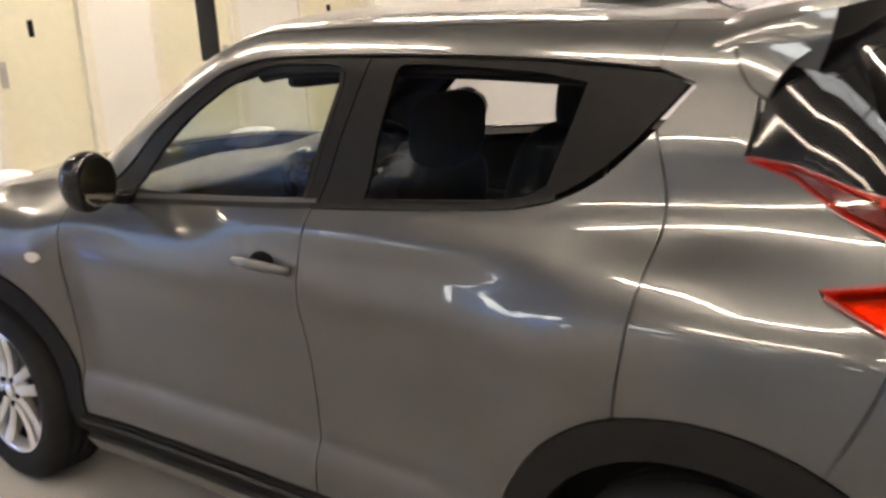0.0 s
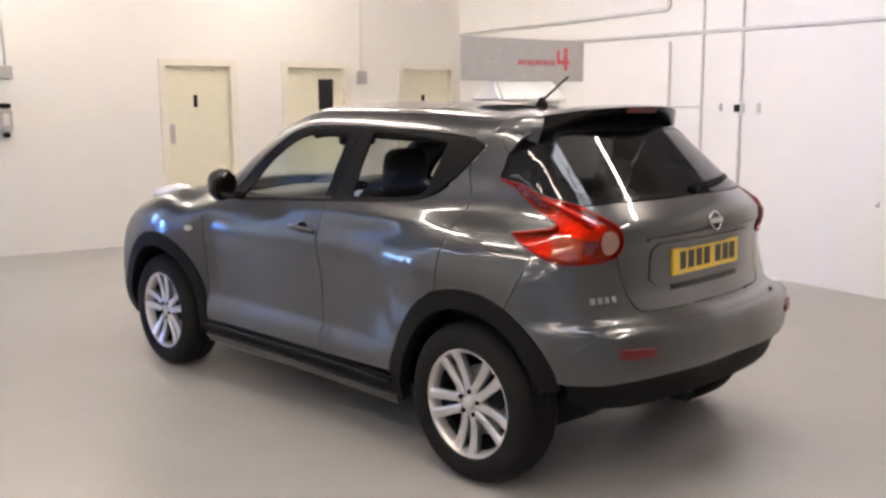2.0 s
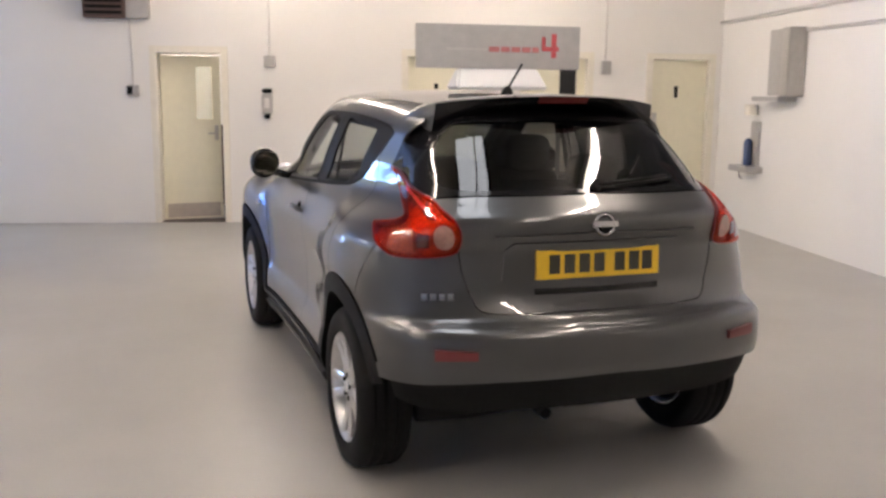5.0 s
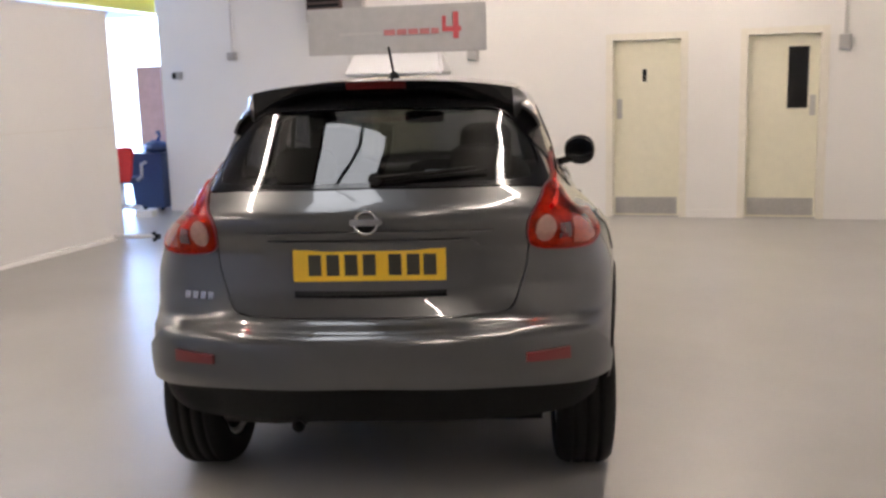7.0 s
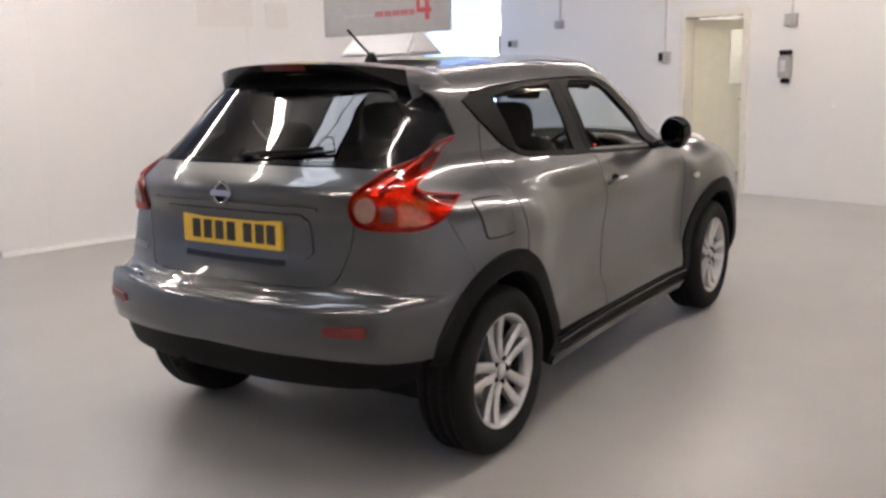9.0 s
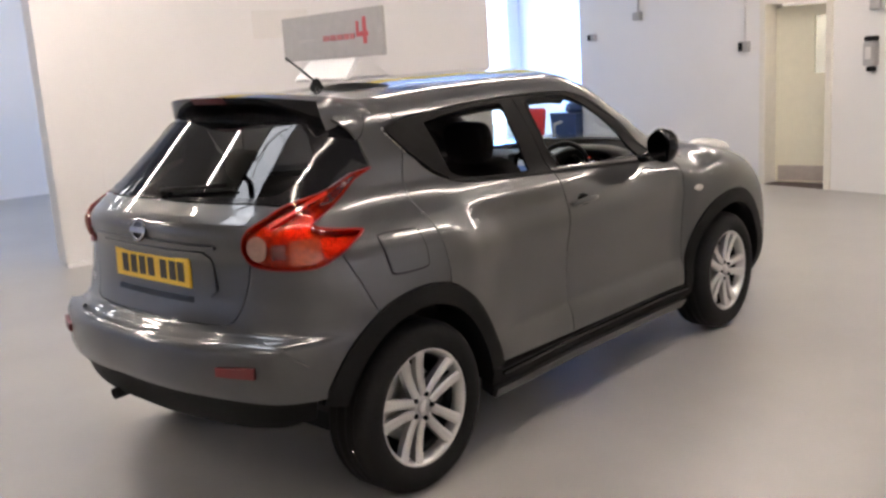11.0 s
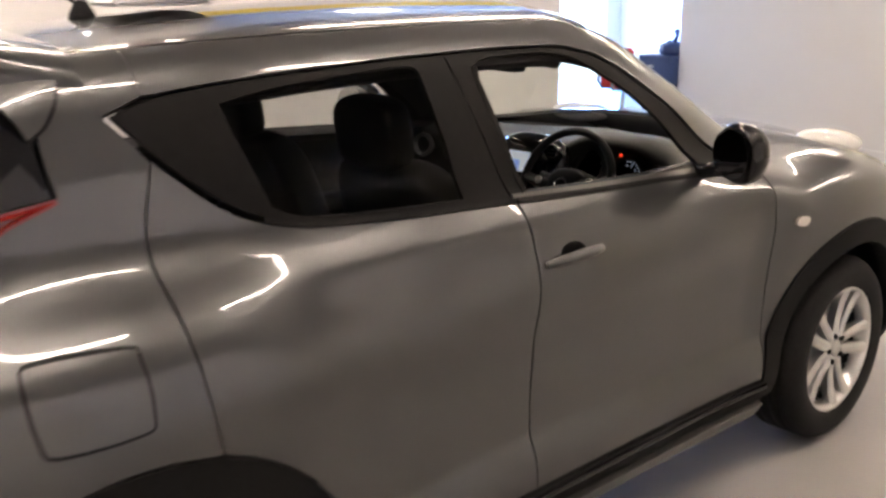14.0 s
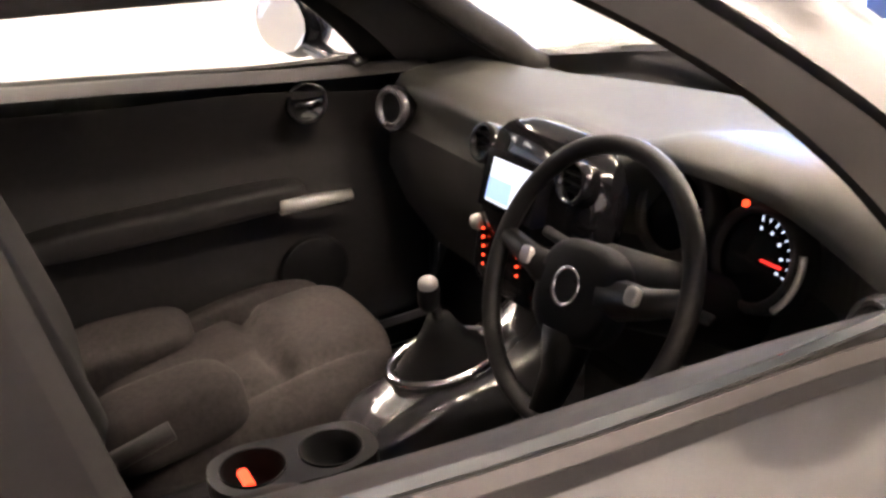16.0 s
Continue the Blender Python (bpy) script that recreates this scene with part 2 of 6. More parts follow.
def tube(points, r, seg=8, closed=False, bm=None, radii=None):
    """A pipe swept through points."""
    bm = bm or bmesh.new()
    pts = [Vector(p) for p in points]
    n = len(pts)
    rings = []
    up = Vector((0, 0, 1))
    for i, p in enumerate(pts):
        a = pts[(i - 1) % n] if closed or i else pts[i]
        b = pts[(i + 1) % n] if closed or i < n - 1 else pts[i]
        d = (b - a).normalized()
        s = d.cross(up)
        if s.length < 1e-3:
            s = d.cross(Vector((1, 0, 0)))
        s.normalize()
        w = s.cross(d)
        rr = radii[i] if radii else r
        rings.append([bm.verts.new(p + rr * (math.cos(k * math.tau / seg) * s + math.sin(k * math.tau / seg) * w)) for k in range(seg)])
    for i in range(n if closed else n - 1):
        A, B = rings[i], rings[(i + 1) % n]
        for k in range(seg):
            bm.faces.new((A[k], A[(k + 1) % seg], B[(k + 1) % seg], B[k]))
    if not closed:
        bm.faces.new(rings[0][::-1])
        bm.faces.new(rings[-1])
    bmesh.ops.recalc_face_normals(bm, faces=bm.faces[:])
    return bm


def lathe(profile, m=None, seg=48, closed=True, bm=None):
    """Turns a profile of (radius, height) round the local z of m."""
    bm = bm or bmesh.new()
    m = m or Matrix()
    rings = [[bm.verts.new(m @ Vector((r * math.cos(k * math.tau / seg), r * math.sin(k * math.tau / seg), h))) for k in range(seg)] for r, h in profile]
    n = len(rings)
    for i in range(n if closed else n - 1):
        A, B = rings[i], rings[(i + 1) % n]
        for k in range(seg):
            bm.faces.new((A[k], A[(k + 1) % seg], B[(k + 1) % seg], B[k]))
    bmesh.ops.recalc_face_normals(bm, faces=bm.faces[:])
    return bm


def hall(ob, m=None):
    ob.matrix_basis = HALL @ m if m is not None else HALL
    return ob


def structure(name, bm, mat, label, smooth=False):
    return tagged(hall(part(name, bm, mat, None, label, smooth)), kind="structure")


# ---- the hall ----
V0, U0 = -9.0, -11.0
bm = bmesh.new()
for a, b, c, d in ((-60, 60, -60, 60),):
    vs = [bm.verts.new(p) for p in ((a, c, 0), (b, c, 0), (b, d, 0), (a, d, 0))]
    bm.faces.new(vs)
structure("floor", bm, M_FLOOR, "smooth grey painted concrete floor with faint scuffs")

T = 0.28
DOORS = ((0.25, 1.06), (1.70, 2.51), (3.27, 4.06))
OPEN = (-2.68, -1.88)
HEAD = 2.02
spans, u = [], -5.62
for a, b in sorted((*DOORS, OPEN)):
    spans += [(u, a, BACK_V, BACK_V + T, 0, CEIL), (a, b, BACK_V, BACK_V + T, HEAD, CEIL)]
    u = b
spans.append((u, RIGHT_U, BACK_V, BACK_V + T, 0, CEIL))
structure("wall_back", boxes(*spans), M_WALL, "white painted masonry wall with four doorways")
structure("wall_right", boxes((RIGHT_U, RIGHT_U + T, V0, BACK_V + T, 0, CEIL)), M_WALL, "white painted masonry wall with conduits")
structure("wall_front", boxes((U0, RIGHT_U + T, V0 - T, V0, 0, CEIL + 1)), M_WALL, "plain white painted wall")
structure("wall_corridor", boxes((-5.62, RIGHT_U + T, BACK_V + 2.2, BACK_V + 2.4, 0, CEIL)), M_WALL, "white corridor wall behind the doorway")
structure("wall_return", boxes((-5.62, -5.34, BACK_V + T, BACK_V + 2.2, 0, CEIL)), M_WALL, "white wall end beside the workshop bay")
structure("wall_bay", boxes((U0, -9.2, 9.5, 9.7, 0, CEIL + 1), (-6.8, -5.62, 9.5, 9.7, 0, CEIL + 1), (-9.2, -6.8, 9.5, 9.7, 2.9, CEIL + 1)), M_WALL, "white workshop end wall with a vehicle doorway")
structure("wall_outer", boxes((U0 - 0.2, U0, V0, 4.2, 0, CEIL + 1), (U0 - 0.2, U0, 9.2, 9.7, 0, CEIL + 1),
                               (U0 - 0.2, U0, 4.2, 9.2, 3.3, CEIL + 1)), M_WALL,
          "white workshop wall with a vehicle doorway")
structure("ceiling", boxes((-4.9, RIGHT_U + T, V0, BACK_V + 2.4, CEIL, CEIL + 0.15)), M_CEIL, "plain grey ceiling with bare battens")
structure("ceiling_workshop", boxes((U0, -4.9, V0, 9.7, CEIL + 0.85, CEIL + 1.0)), M_GREYBOX, "dark workshop ceiling")
structure("ceiling_step", boxes((-4.9, -4.82, V0, BACK_V + 2.4, CEIL + 0.15, CEIL + 1.0)), M_CEIL, "grey ceiling step")
bm = bmesh.new()
bm.faces.new([bm.verts.new(p) for p in ((U0 - 3, -14, -0.5), (U0 - 3, 14, -0.5), (U0 - 3, 14, 7), (U0 - 3, -14, 7))])
bm.faces.new([bm.verts.new(p) for p in ((U0 - 3, 13, -0.5), (2, 13, -0.5), (2, 13, 7), (U0 - 3, 13, 7))])
structure("backdrop", bm, M_DAY, "bright overcast daylight outside the vehicle doorways")

# display screen beside the car
scr = empty("display_screen", HALL, label="tall white free-standing display screen on a low base", category="screen")
part("panel", boxes((SCREEN_U - 0.30, SCREEN_U, -1.04, 3.86, 0.03, 2.38), bevel=0.006), M_SCREEN, scr)
part("base_strip", boxes((SCREEN_U - 0.02, SCREEN_U + 0.03, -1.04, 3.80, 0.0, 0.045), bevel=0.004), M_STRIP, scr, "shiny white strip along the floor")
part("top_rail", boxes((SCREEN_U - 0.32, SCREEN_U + 0.01, -1.06, 3.88, 2.38, 2.41)), M_SCREEN, scr)
part("joint_strip", boxes((SCREEN_U, SCREEN_U + 0.006, -0.62, -0.58, 0.03, 2.38)), M_SCREEN, scr)
part("rail", boxes((SCREEN_U, SCREEN_U + 0.006, 1.52, 3.84, 1.205, 1.215)), M_GHOST, scr)
part("joint_strip", boxes((SCREEN_U, SCREEN_U + 0.004, 1.495, 1.51, 0.03, 2.38)), M_SCREEN, scr)
part("faded_board", boxes((SCREEN_U, SCREEN_U + 0.004, 0.97, 1.57, 1.93, 2.20)), M_GHOST, scr, "faint grey sign panel")
part("faded_board", boxes((SCREEN_U, SCREEN_U + 0.004, 1.72, 1.98, 1.92, 2.17)), M_GHOST, scr, "faint grey sign panel")
foot = empty("screen_foot", HALL, label="white tubular foot with a black end cap on the floor", category="foot")
part("bar", tube([(-4.70, 3.66, 0.05), (-4.22, 3.72, 0.05)], 0.022), M_SCREEN, foot, smooth=True)
part("cap", tube([(-4.23, 3.72, 0.05), (-4.19, 3.725, 0.05)], 0.03), M_DARK, foot)
part("post", tube([(-4.25, 3.72, 0.0), (-4.25, 3.72, 0.10)], 0.02), M_DARK, foot)

# skirting
for a, b in ((-5.62, OPEN[0]), (OPEN[1], DOORS[0][0]), (DOORS[0][1], DOORS[1][0]), (DOORS[1][1], DOORS[2][0])):
    structure("baseboard", boxes((a + 0.06, b - 0.06, BACK_V - 0.014, BACK_V, 0, 0.09), bevel=0.003), M_WALL, "low white painted skirting")


def door(name, a, b, mark, window, hinge_left):
    """A closed flush door in its frame, with kick plate, lever plate and mark."""
    d = tagged(hall(new(name)), kind="structure", label="cream painted flush door with steel kick plate" + (", narrow dark vision panel" if window else ""))
    d.empty_display_size = 0.05
    y = BACK_V
    part("frame", boxes((a - 0.045, a + 0.035, y - 0.022, y + 0.16, 0, HEAD + 0.045), (b - 0.035, b + 0.045, y - 0.022, y + 0.16, 0, HEAD + 0.045),
                        (a + 0.035, b - 0.035, y - 0.022, y + 0.16, HEAD - 0.03, HEAD + 0.045), bevel=0.004), M_FRAME, d)
    leaf = (a + 0.04, b - 0.04, y + 0.07, y + 0.115, 0.008, HEAD - 0.035)
    if window:
        w0, w1 = (b - 0.36, b - 0.15)
        part("leaf", boxes((leaf[0], w0, *leaf[2:]), (w1, leaf[1], *leaf[2:]), (w0, w1, leaf[2], leaf[3], 0.008, 1.20), (w0, w1, leaf[2], leaf[3], 1.86, leaf[5])), M_DOOR, d)
        part("vision_panel", boxes((w0, w1, y + 0.085, y + 0.095, 1.20, 1.86)), M_GLOSS, d, "dark glass vision panel")
        part("bead", boxes((w0 - 0.015, w0, y + 0.062, y + 0.07, 1.185, 1.875), (w1, w1 + 0.015, y + 0.062, y + 0.07, 1.185, 1.875),
                           (w0, w1, y + 0.062, y + 0.07, 1.185, 1.20), (w0, w1, y + 0.062, y + 0.07, 1.86, 1.875)), M_DOOR, d)
    else:
        part("leaf", boxes(leaf, bevel=0.002), M_DOOR, d)
    if mark:
        part("sign", boxes(((a + b) / 2 - 0.05, (a + b) / 2 - 0.005, y + 0.064, y + 0.07, 1.53, 1.67)), M_DARK, d, "small dark sign plate")
    part("kick_plate", boxes((a + 0.06, b - 0.06, y + 0.064, y + 0.07, 0.03, 0.22)), M_STEEL, d, "dull steel kick plate")
    hx = a + 0.10 if not hinge_left else b - 0.10
    part("lever_plate", boxes((hx - 0.03, hx + 0.03, y + 0.062, y + 0.07, 1.12, 1.34), bevel=0.004), M_STEEL, d, "steel push plate")
    part("threshold", boxes((a + 0.035, b - 0.035, y + 0.0, y + 0.16, 0.0, 0.006)), M_GREYBOX, d)
    return d


door("door_1", *DOORS[0], True, False, False)
door("door_2", *DOORS[1], False, True, True)
door("door_3", *DOORS[2], True, False, False)

# the doorway with its leaf ajar
d4 = tagged(hall(new("door_4")), kind="structure", label="cream door ajar in a deep doorway, with a narrow glazed panel")
d4.empty_display_size = 0.05
a, b = OPEN
part("frame", boxes((a - 0.045, a + 0.03, BACK_V - 0.02, BACK_V + T, 0, HEAD + 0.045), (b - 0.03, b + 0.045, BACK_V - 0.02, BACK_V + T, 0, HEAD + 0.045),
                    (a + 0.03, b - 0.03, BACK_V - 0.02, BACK_V + T, HEAD - 0.03, HEAD + 0.045), bevel=0.004), M_FRAME, d4)
LW = 0.70
leaf = part("leaf", boxes((0, 0.41, 0, 0.045, 0.01, 1.96), (0.60, LW, 0, 0.045, 0.01, 1.96), (0.41, 0.60, 0, 0.045, 0.01, 1.22), (0.41, 0.60, 0, 0.045, 1.84, 1.96)), M_DOOR, d4)
leaf.matrix_basis = pose(a + 0.04, BACK_V + 0.17, 0, 0, 0, 20)
part("vision_glass", boxes((0.41, 0.60, 0.02, 0.026, 1.22, 1.84)), M_GLASS, leaf, "narrow clear glazed panel")
part("kick_plate", boxes((0.03, LW - 0.03, -0.006, 0.0, 0.03, 0.20)), M_KICK, leaf, "worn beige kick plate")
part("threshold", boxes((a + 0.03, b - 0.03, BACK_V + 0.0, BACK_V + T, 0.0, 0.008)), M_BROWN, d4, "dark threshold strip")
part("lever", boxes((0.62, 0.67, -0.012, -0.0, 0.96, 1.14), (0.63, 0.66, -0.05, -0.012, 1.03, 1.06), (0.53, 0.66, -0.06, -0.045, 1.035, 1.055), bevel=0.004), M_STEEL, leaf)
cb = empty("low_cupboard", HALL @ pose(-2.4, BACK_V + 1.95, 0), label="dark brown cupboard against the corridor wall", category="cupboard")
part("carcass", boxes((-1.0, 1.2, -0.22, 0.22, 0.0, 1.06), bevel=0.006), M_BROWN, cb)
part("top", boxes((-1.02, 1.22, -0.24, 0.24, 1.06, 1.09), bevel=0.006), M_BROWN, cb)

# ceiling battens
def batten(u, v):
    e = empty("ceiling_light", HALL @ pose(u, v, CEIL), label="lit fluorescent batten on the grey ceiling", category="ceiling light", group="fluorescent battens")
    part("body", boxes((-0.05, 0.05, -1.2, 1.2, -0.05, 0.0), bevel=0.006), M_STRIP, e)
    part("tube", tube([(0, -1.17, -0.075), (0, 1.17, -0.075)], 0.016, seg=10), M_TUBE, e, "glowing white tube", smooth=True)
    for s in (-1, 1):
        part("lamp_holder", boxes((-0.02, 0.02, s * 1.185 - 0.015, s * 1.185 + 0.015, -0.10, -0.05), bevel=0.004), M_STRIP, e)
    return e


first = batten(-1.35, 4.6)
for u in (-1.35, 1.45):
    for v in (4.6, 1.6, -1.4):
        if (u, v) != (-1.35, 4.6):
            copy_thing(first, HALL @ pose(u, v, CEIL))
# further unseen batten, added to brighten the right side of the hall
copy_thing(first, HALL @ pose(1.45, -4.7, CEIL))
for v in (-1.8, -5.0):
    copy_thing(first, HALL @ pose(-3.4, v, CEIL))
# unseen battens added to brighten the corridor behind the doorway
for u in (-2.0, -4.2):
    copy_thing(first, HALL @ pose(u, BACK_V + 1.2, CEIL, 0, 0, 90))
# daylight panel let into the ceiling over the tail of the car
e = empty("rooflight", HALL @ pose(-0.14, -2.15, CEIL), label="bright rectangular rooflight with stray dark cables", category="rooflight")
part("frame", boxes((-0.30, -0.26, -0.75, 0.75, -0.03, 0.0), (0.26, 0.30, -0.75, 0.75, -0.03, 0.0), (-0.26, 0.26, -0.75, -0.71, -0.03, 0.0),
                    (-0.26, 0.26, 0.71, 0.75, -0.03, 0.0)), M_DARK, e)
part("sheet", boxes((-0.26, 0.26, -0.71, 0.71, -0.012, -0.002)), M_ROOFLIGHT, e, "glowing translucent sheet")
part("glazing_bar", boxes((-0.26, 0.26, -0.16, -0.12, -0.03, -0.013)), M_DARK, e)
part("cable", tube([(0.14, 0.73, -0.05), (0.10, 0.45, -0.10), (-0.02, 0.22, -0.13), (-0.16, 0.05, -0.10), (-0.28, -0.02, -0.04)], 0.010, seg=6), M_DARK, e, "", True)
part("cable", tube([(0.28, 0.20, -0.04), (0.12, 0.30, -0.12), (-0.06, 0.24, -0.13), (-0.10, 0.02, -0.10), (-0.06, -0.14, -0.04)], 0.008, seg=6), M_DARK, e, "", True)


def conduit(u0, v0, z0, u1, v1, z1, r=0.011):
    ob = tagged(hall(part("conduit", tube([(u0, v0, z0), (u1, v1, z1)], r), M_PIPE, None, "thin grey electrical conduit fixed to the white wall", True)), category="conduit", group="conduits")
    return ob


def wall_box(name, u, v, z, w, h, dpt, mat, label, category, face="back", inner=None):
    """A small fitting on a wall, with a raised lid or insert."""
    m = HALL @ (pose(u, v, z) if face == "back" else pose(u, v, z, 0, 0, -90))
    e = empty(name, m, label=label, category=category)
    part("body", boxes((-w / 2, w / 2, -dpt, 0, -h / 2, h / 2), bevel=0.006), mat, e)
    right = 0.02 if inner and face == "back" else 0.38
    part("cover", boxes((-w * 0.40, w * right, -dpt - 0.008, -dpt, -h * 0.38, h * 0.38), bevel=0.003), inner or mat, e)
    return e


wall_box("socket_box", -4.54, BACK_V, 2.0, 0.13, 0.10, 0.05, M_GREYBOX, "grey switch box high on the white wall", "socket box")
wall_box("socket_box", -5.36, BACK_V, 1.78, 0.13, 0.09, 0.06, M_GREYBOX, "small dark box on the white wall", "socket box", inner=M_DARK)
wall_box("socket_box", -2.92, BACK_V, 1.55, 0.14, 0.12, 0.06, M_GREYBOX, "grey switch box with dark insert beside the doorway", "socket box", inner=M_DARK)
wall_box("call_point", -1.35, BACK_V, 1.90, 0.13, 0.13, 0.06, M_GREYBOX, "grey square fitting above the wall box", "call point")
wall_box("alarm_bell", 2.70, BACK_V, 1.88, 0.12, 0.16, 0.07, M_GREYBOX, "grey round-edged fitting under a conduit", "alarm")
e = empty("dispenser", HALL @ pose(-1.385, BACK_V, 1.41), label="grey wall dispenser with black top and base", category="dispenser")
part("body", boxes((-0.06, 0.06, -0.11, 0, -0.12, 0.12), bevel=0.012), M_GREYBOX, e)
part("top", boxes((-0.055, 0.055, -0.10, 0, 0.122, 0.175), bevel=0.01), M_DARK, e)
part("nozzle", boxes((-0.035, 0.035, -0.09, 0, -0.175, -0.122), bevel=0.01), M_DARK, e)
part("window", boxes((-0.03, 0.03, -0.116, -0.11, -0.05, 0.07)), M_PIPE, e)
conduit(-1.35, BACK_V - 0.012, 1.97, -1.35, BACK_V - 0.012, CEIL)
conduit(-2.92, BACK_V - 0.012, 1.61, -2.92, BACK_V - 0.012, 2.37)
conduit(2.70, BACK_V - 0.012, 1.96, 2.70, BACK_V - 0.012, CEIL)
conduit(-4.54, BACK_V - 0.012, 2.05, -4.54, BACK_V - 0.012, CEIL)
e = empty("wall_vent", HALL @ pose(-3.05, BACK_V, 2.36), label="brown louvred vent box high on the white wall", category="vent")
part("body", boxes((-0.36, 0.10, -0.16, 0, 0, 0.5), bevel=0.01), M_VENT, e)
part("side_box", boxes((0.104, 0.36, -0.12, 0, 0.0, 0.5), bevel=0.01), M_GREYBOX, e)
for k in range(7):
    part("slat", boxes((-0.33, 0.07, -0.175, -0.16, 0.04 + k * 0.065, 0.075 + k * 0.065)), M_DARK, e)

# right-hand wall
for v, z0, z1 in ((2.26, 1.5, 2.13), (1.83, 0.1, CEIL), (1.36, 0.42, CEIL)):
    conduit(RIGHT_U - 0.014, v, z0, RIGHT_U - 0.014, v, z1, 0.014)
conduit(RIGHT_U - 0.012, 2.26, 1.5, RIGHT_U - 0.012, 1.83, 1.5, 0.009)
conduit(RIGHT_U - 0.012, 1.83, 0.12, RIGHT_U - 0.012, 1.14, 0.12, 0.009)
conduit(RIGHT_U - 0.012, 1.14, 0.12, RIGHT_U - 0.012, 1.14, 0.67, 0.009)
tagged(hall(part("cable_trunking", tube([(RIGHT_U - 0.02, 3.98, 2.22), (RIGHT_U - 0.02, -2.5, 2.14)], 0.019, seg=8), M_PIPE, None, "long grey cable pipe along the white wall", True)), category="trunking")
tagged(hall(part("water_pipe", tube([(RIGHT_U - 0.03, 6.10, 2.44), (RIGHT_U - 0.03, 2.30, 2.44), (RIGHT_U - 0.03, 2.27, 2.46), (RIGHT_U - 0.03, 2.26, CEIL)], 0.021, seg=10), M_PIPE, None,
                 "grey pipe running along the white wall above the cabinet", True)), category="pipe")
wall_box("light_switch", RIGHT_U, 1.36, 1.49, 0.09, 0.09, 0.05, M_WALL, "white switch box with a black insert on the wall", "switch", "right", M_DARK)
wall_box("light_switch", RIGHT_U, 1.18, 1.49, 0.09, 0.09, 0.04, M_WALL, "white switch box on the wall", "switch", "right")
wall_box("light_switch", RIGHT_U, 1.62, 1.50, 0.09, 0.07, 0.03, M_WALL, "white junction box on the wall", "switch", "right")
e = empty("meter_cabinet", HALL @ pose(RIGHT_U, 4.08, 1.55, 0, 0, -90), label="tall narrow grey steel cabinet on the white wall", category="cabinet")
part("body", boxes((-0.09, 0.09, -0.18, 0, 0, 0.70), bevel=0.006), M_GREYBOX, e)
part("front", boxes((-0.075, 0.075, -0.188, -0.18, 0.02, 0.68), bevel=0.003), M_STEEL, e)
e = empty("hose_bracket", HALL @ pose(RIGHT_U, 5.0, 0.72, 0, 0, -90), label="grey wall bracket with a shelf and a pale roll", category="bracket")
part("back_plate", boxes((-0.10, 0.10, -0.03, 0, 0.0, 0.55), bevel=0.006), M_GREYBOX, e)
part("shelf", boxes((-0.28, 0.20, -0.20, 0, -0.02, 0.05), bevel=0.01), M_GREYBOX, e)
part("bottle", lathe([(0.001, 0.055), (0.045, 0.055), (0.048, 0.07), (0.048, 0.32), (0.02, 0.36), (0.001, 0.36)], pose(-0.0, -0.10, 0), 20, False), M_BLUE, e, "blue-grey bottle", True)
part("roll", lathe([(0.02, 0.62), (0.07, 0.62), (0.075, 0.63), (0.075, 0.73), (0.07, 0.74), (0.02, 0.74)], pose(-0.02, -0.08, 0), 24), M_FRAME, e, "cream paper roll", True)
part("hook", tube([(-0.05, -0.16, -0.02), (-0.05, -0.16, -0.08), (-0.05, -0.13, -0.10)], 0.008), M_DARK, e)
e = empty("notice_board", HALL @ pose(RIGHT_U, 4.55, 1.5, 0, 0, -90), label="grey steel cabinet with a shelf on the white wall", category="cabinet")
part("body", boxes((-0.02, 0.42, -0.12, 0, 0.06, 0.75), bevel=0.006), M_GREYBOX, e)
part("shelf", boxes((-0.22, 0.42, -0.2, 0, 0.0, 0.05), bevel=0.006), M_GREYBOX, e)

e = empty("wall_cabinet", HALL @ pose(RIGHT_U, -0.20, 0.74, 0, 0, -90), label="narrow white cabinet with a small hook on the white wall", category="cabinet")
part("body", boxes((-0.12, 0.12, -0.09, 0, 0.03, 0.74), bevel=0.006), M_WALL, e)
part("hook", tube([(-0.11, -0.05, 0.03), (-0.11, -0.06, -0.01), (-0.11, -0.09, 0.0)], 0.008), M_GREYBOX, e)
wall_box("light_switch", -0.88, BACK_V, 1.02, 0.08, 0.08, 0.03, M_WALL, "small white socket low on the wall", "switch")

# workshop bay seen past the screen
bay = HALL
e = empty("waste_bin", bay @ pose(-5.88, 6.24, 0) @ Matrix.Diagonal((0.88, 0.88, 1.0, 1)), label="dark blue plastic storage bin on the workshop floor", category="bin")
part("body", lathe([(0.001, 0.05), (0.36, 0.05), (0.42, 0.74), (0.001, 0.74)], pose(0, 0, 0, 0, 0, 45), 4, False), M_BLUE, e)
part("rim", boxes((-0.31, 0.31, -0.31, 0.31, 0.74, 0.78), bevel=0.012), M_BLUE, e)
for sx in (-1, 1):
    for sy in (-1, 1):
        part("castor", cyl(0.03, 0.03, pose(sx * 0.15, sy * 0.15, 0.03, 90)), M_DARK, e)
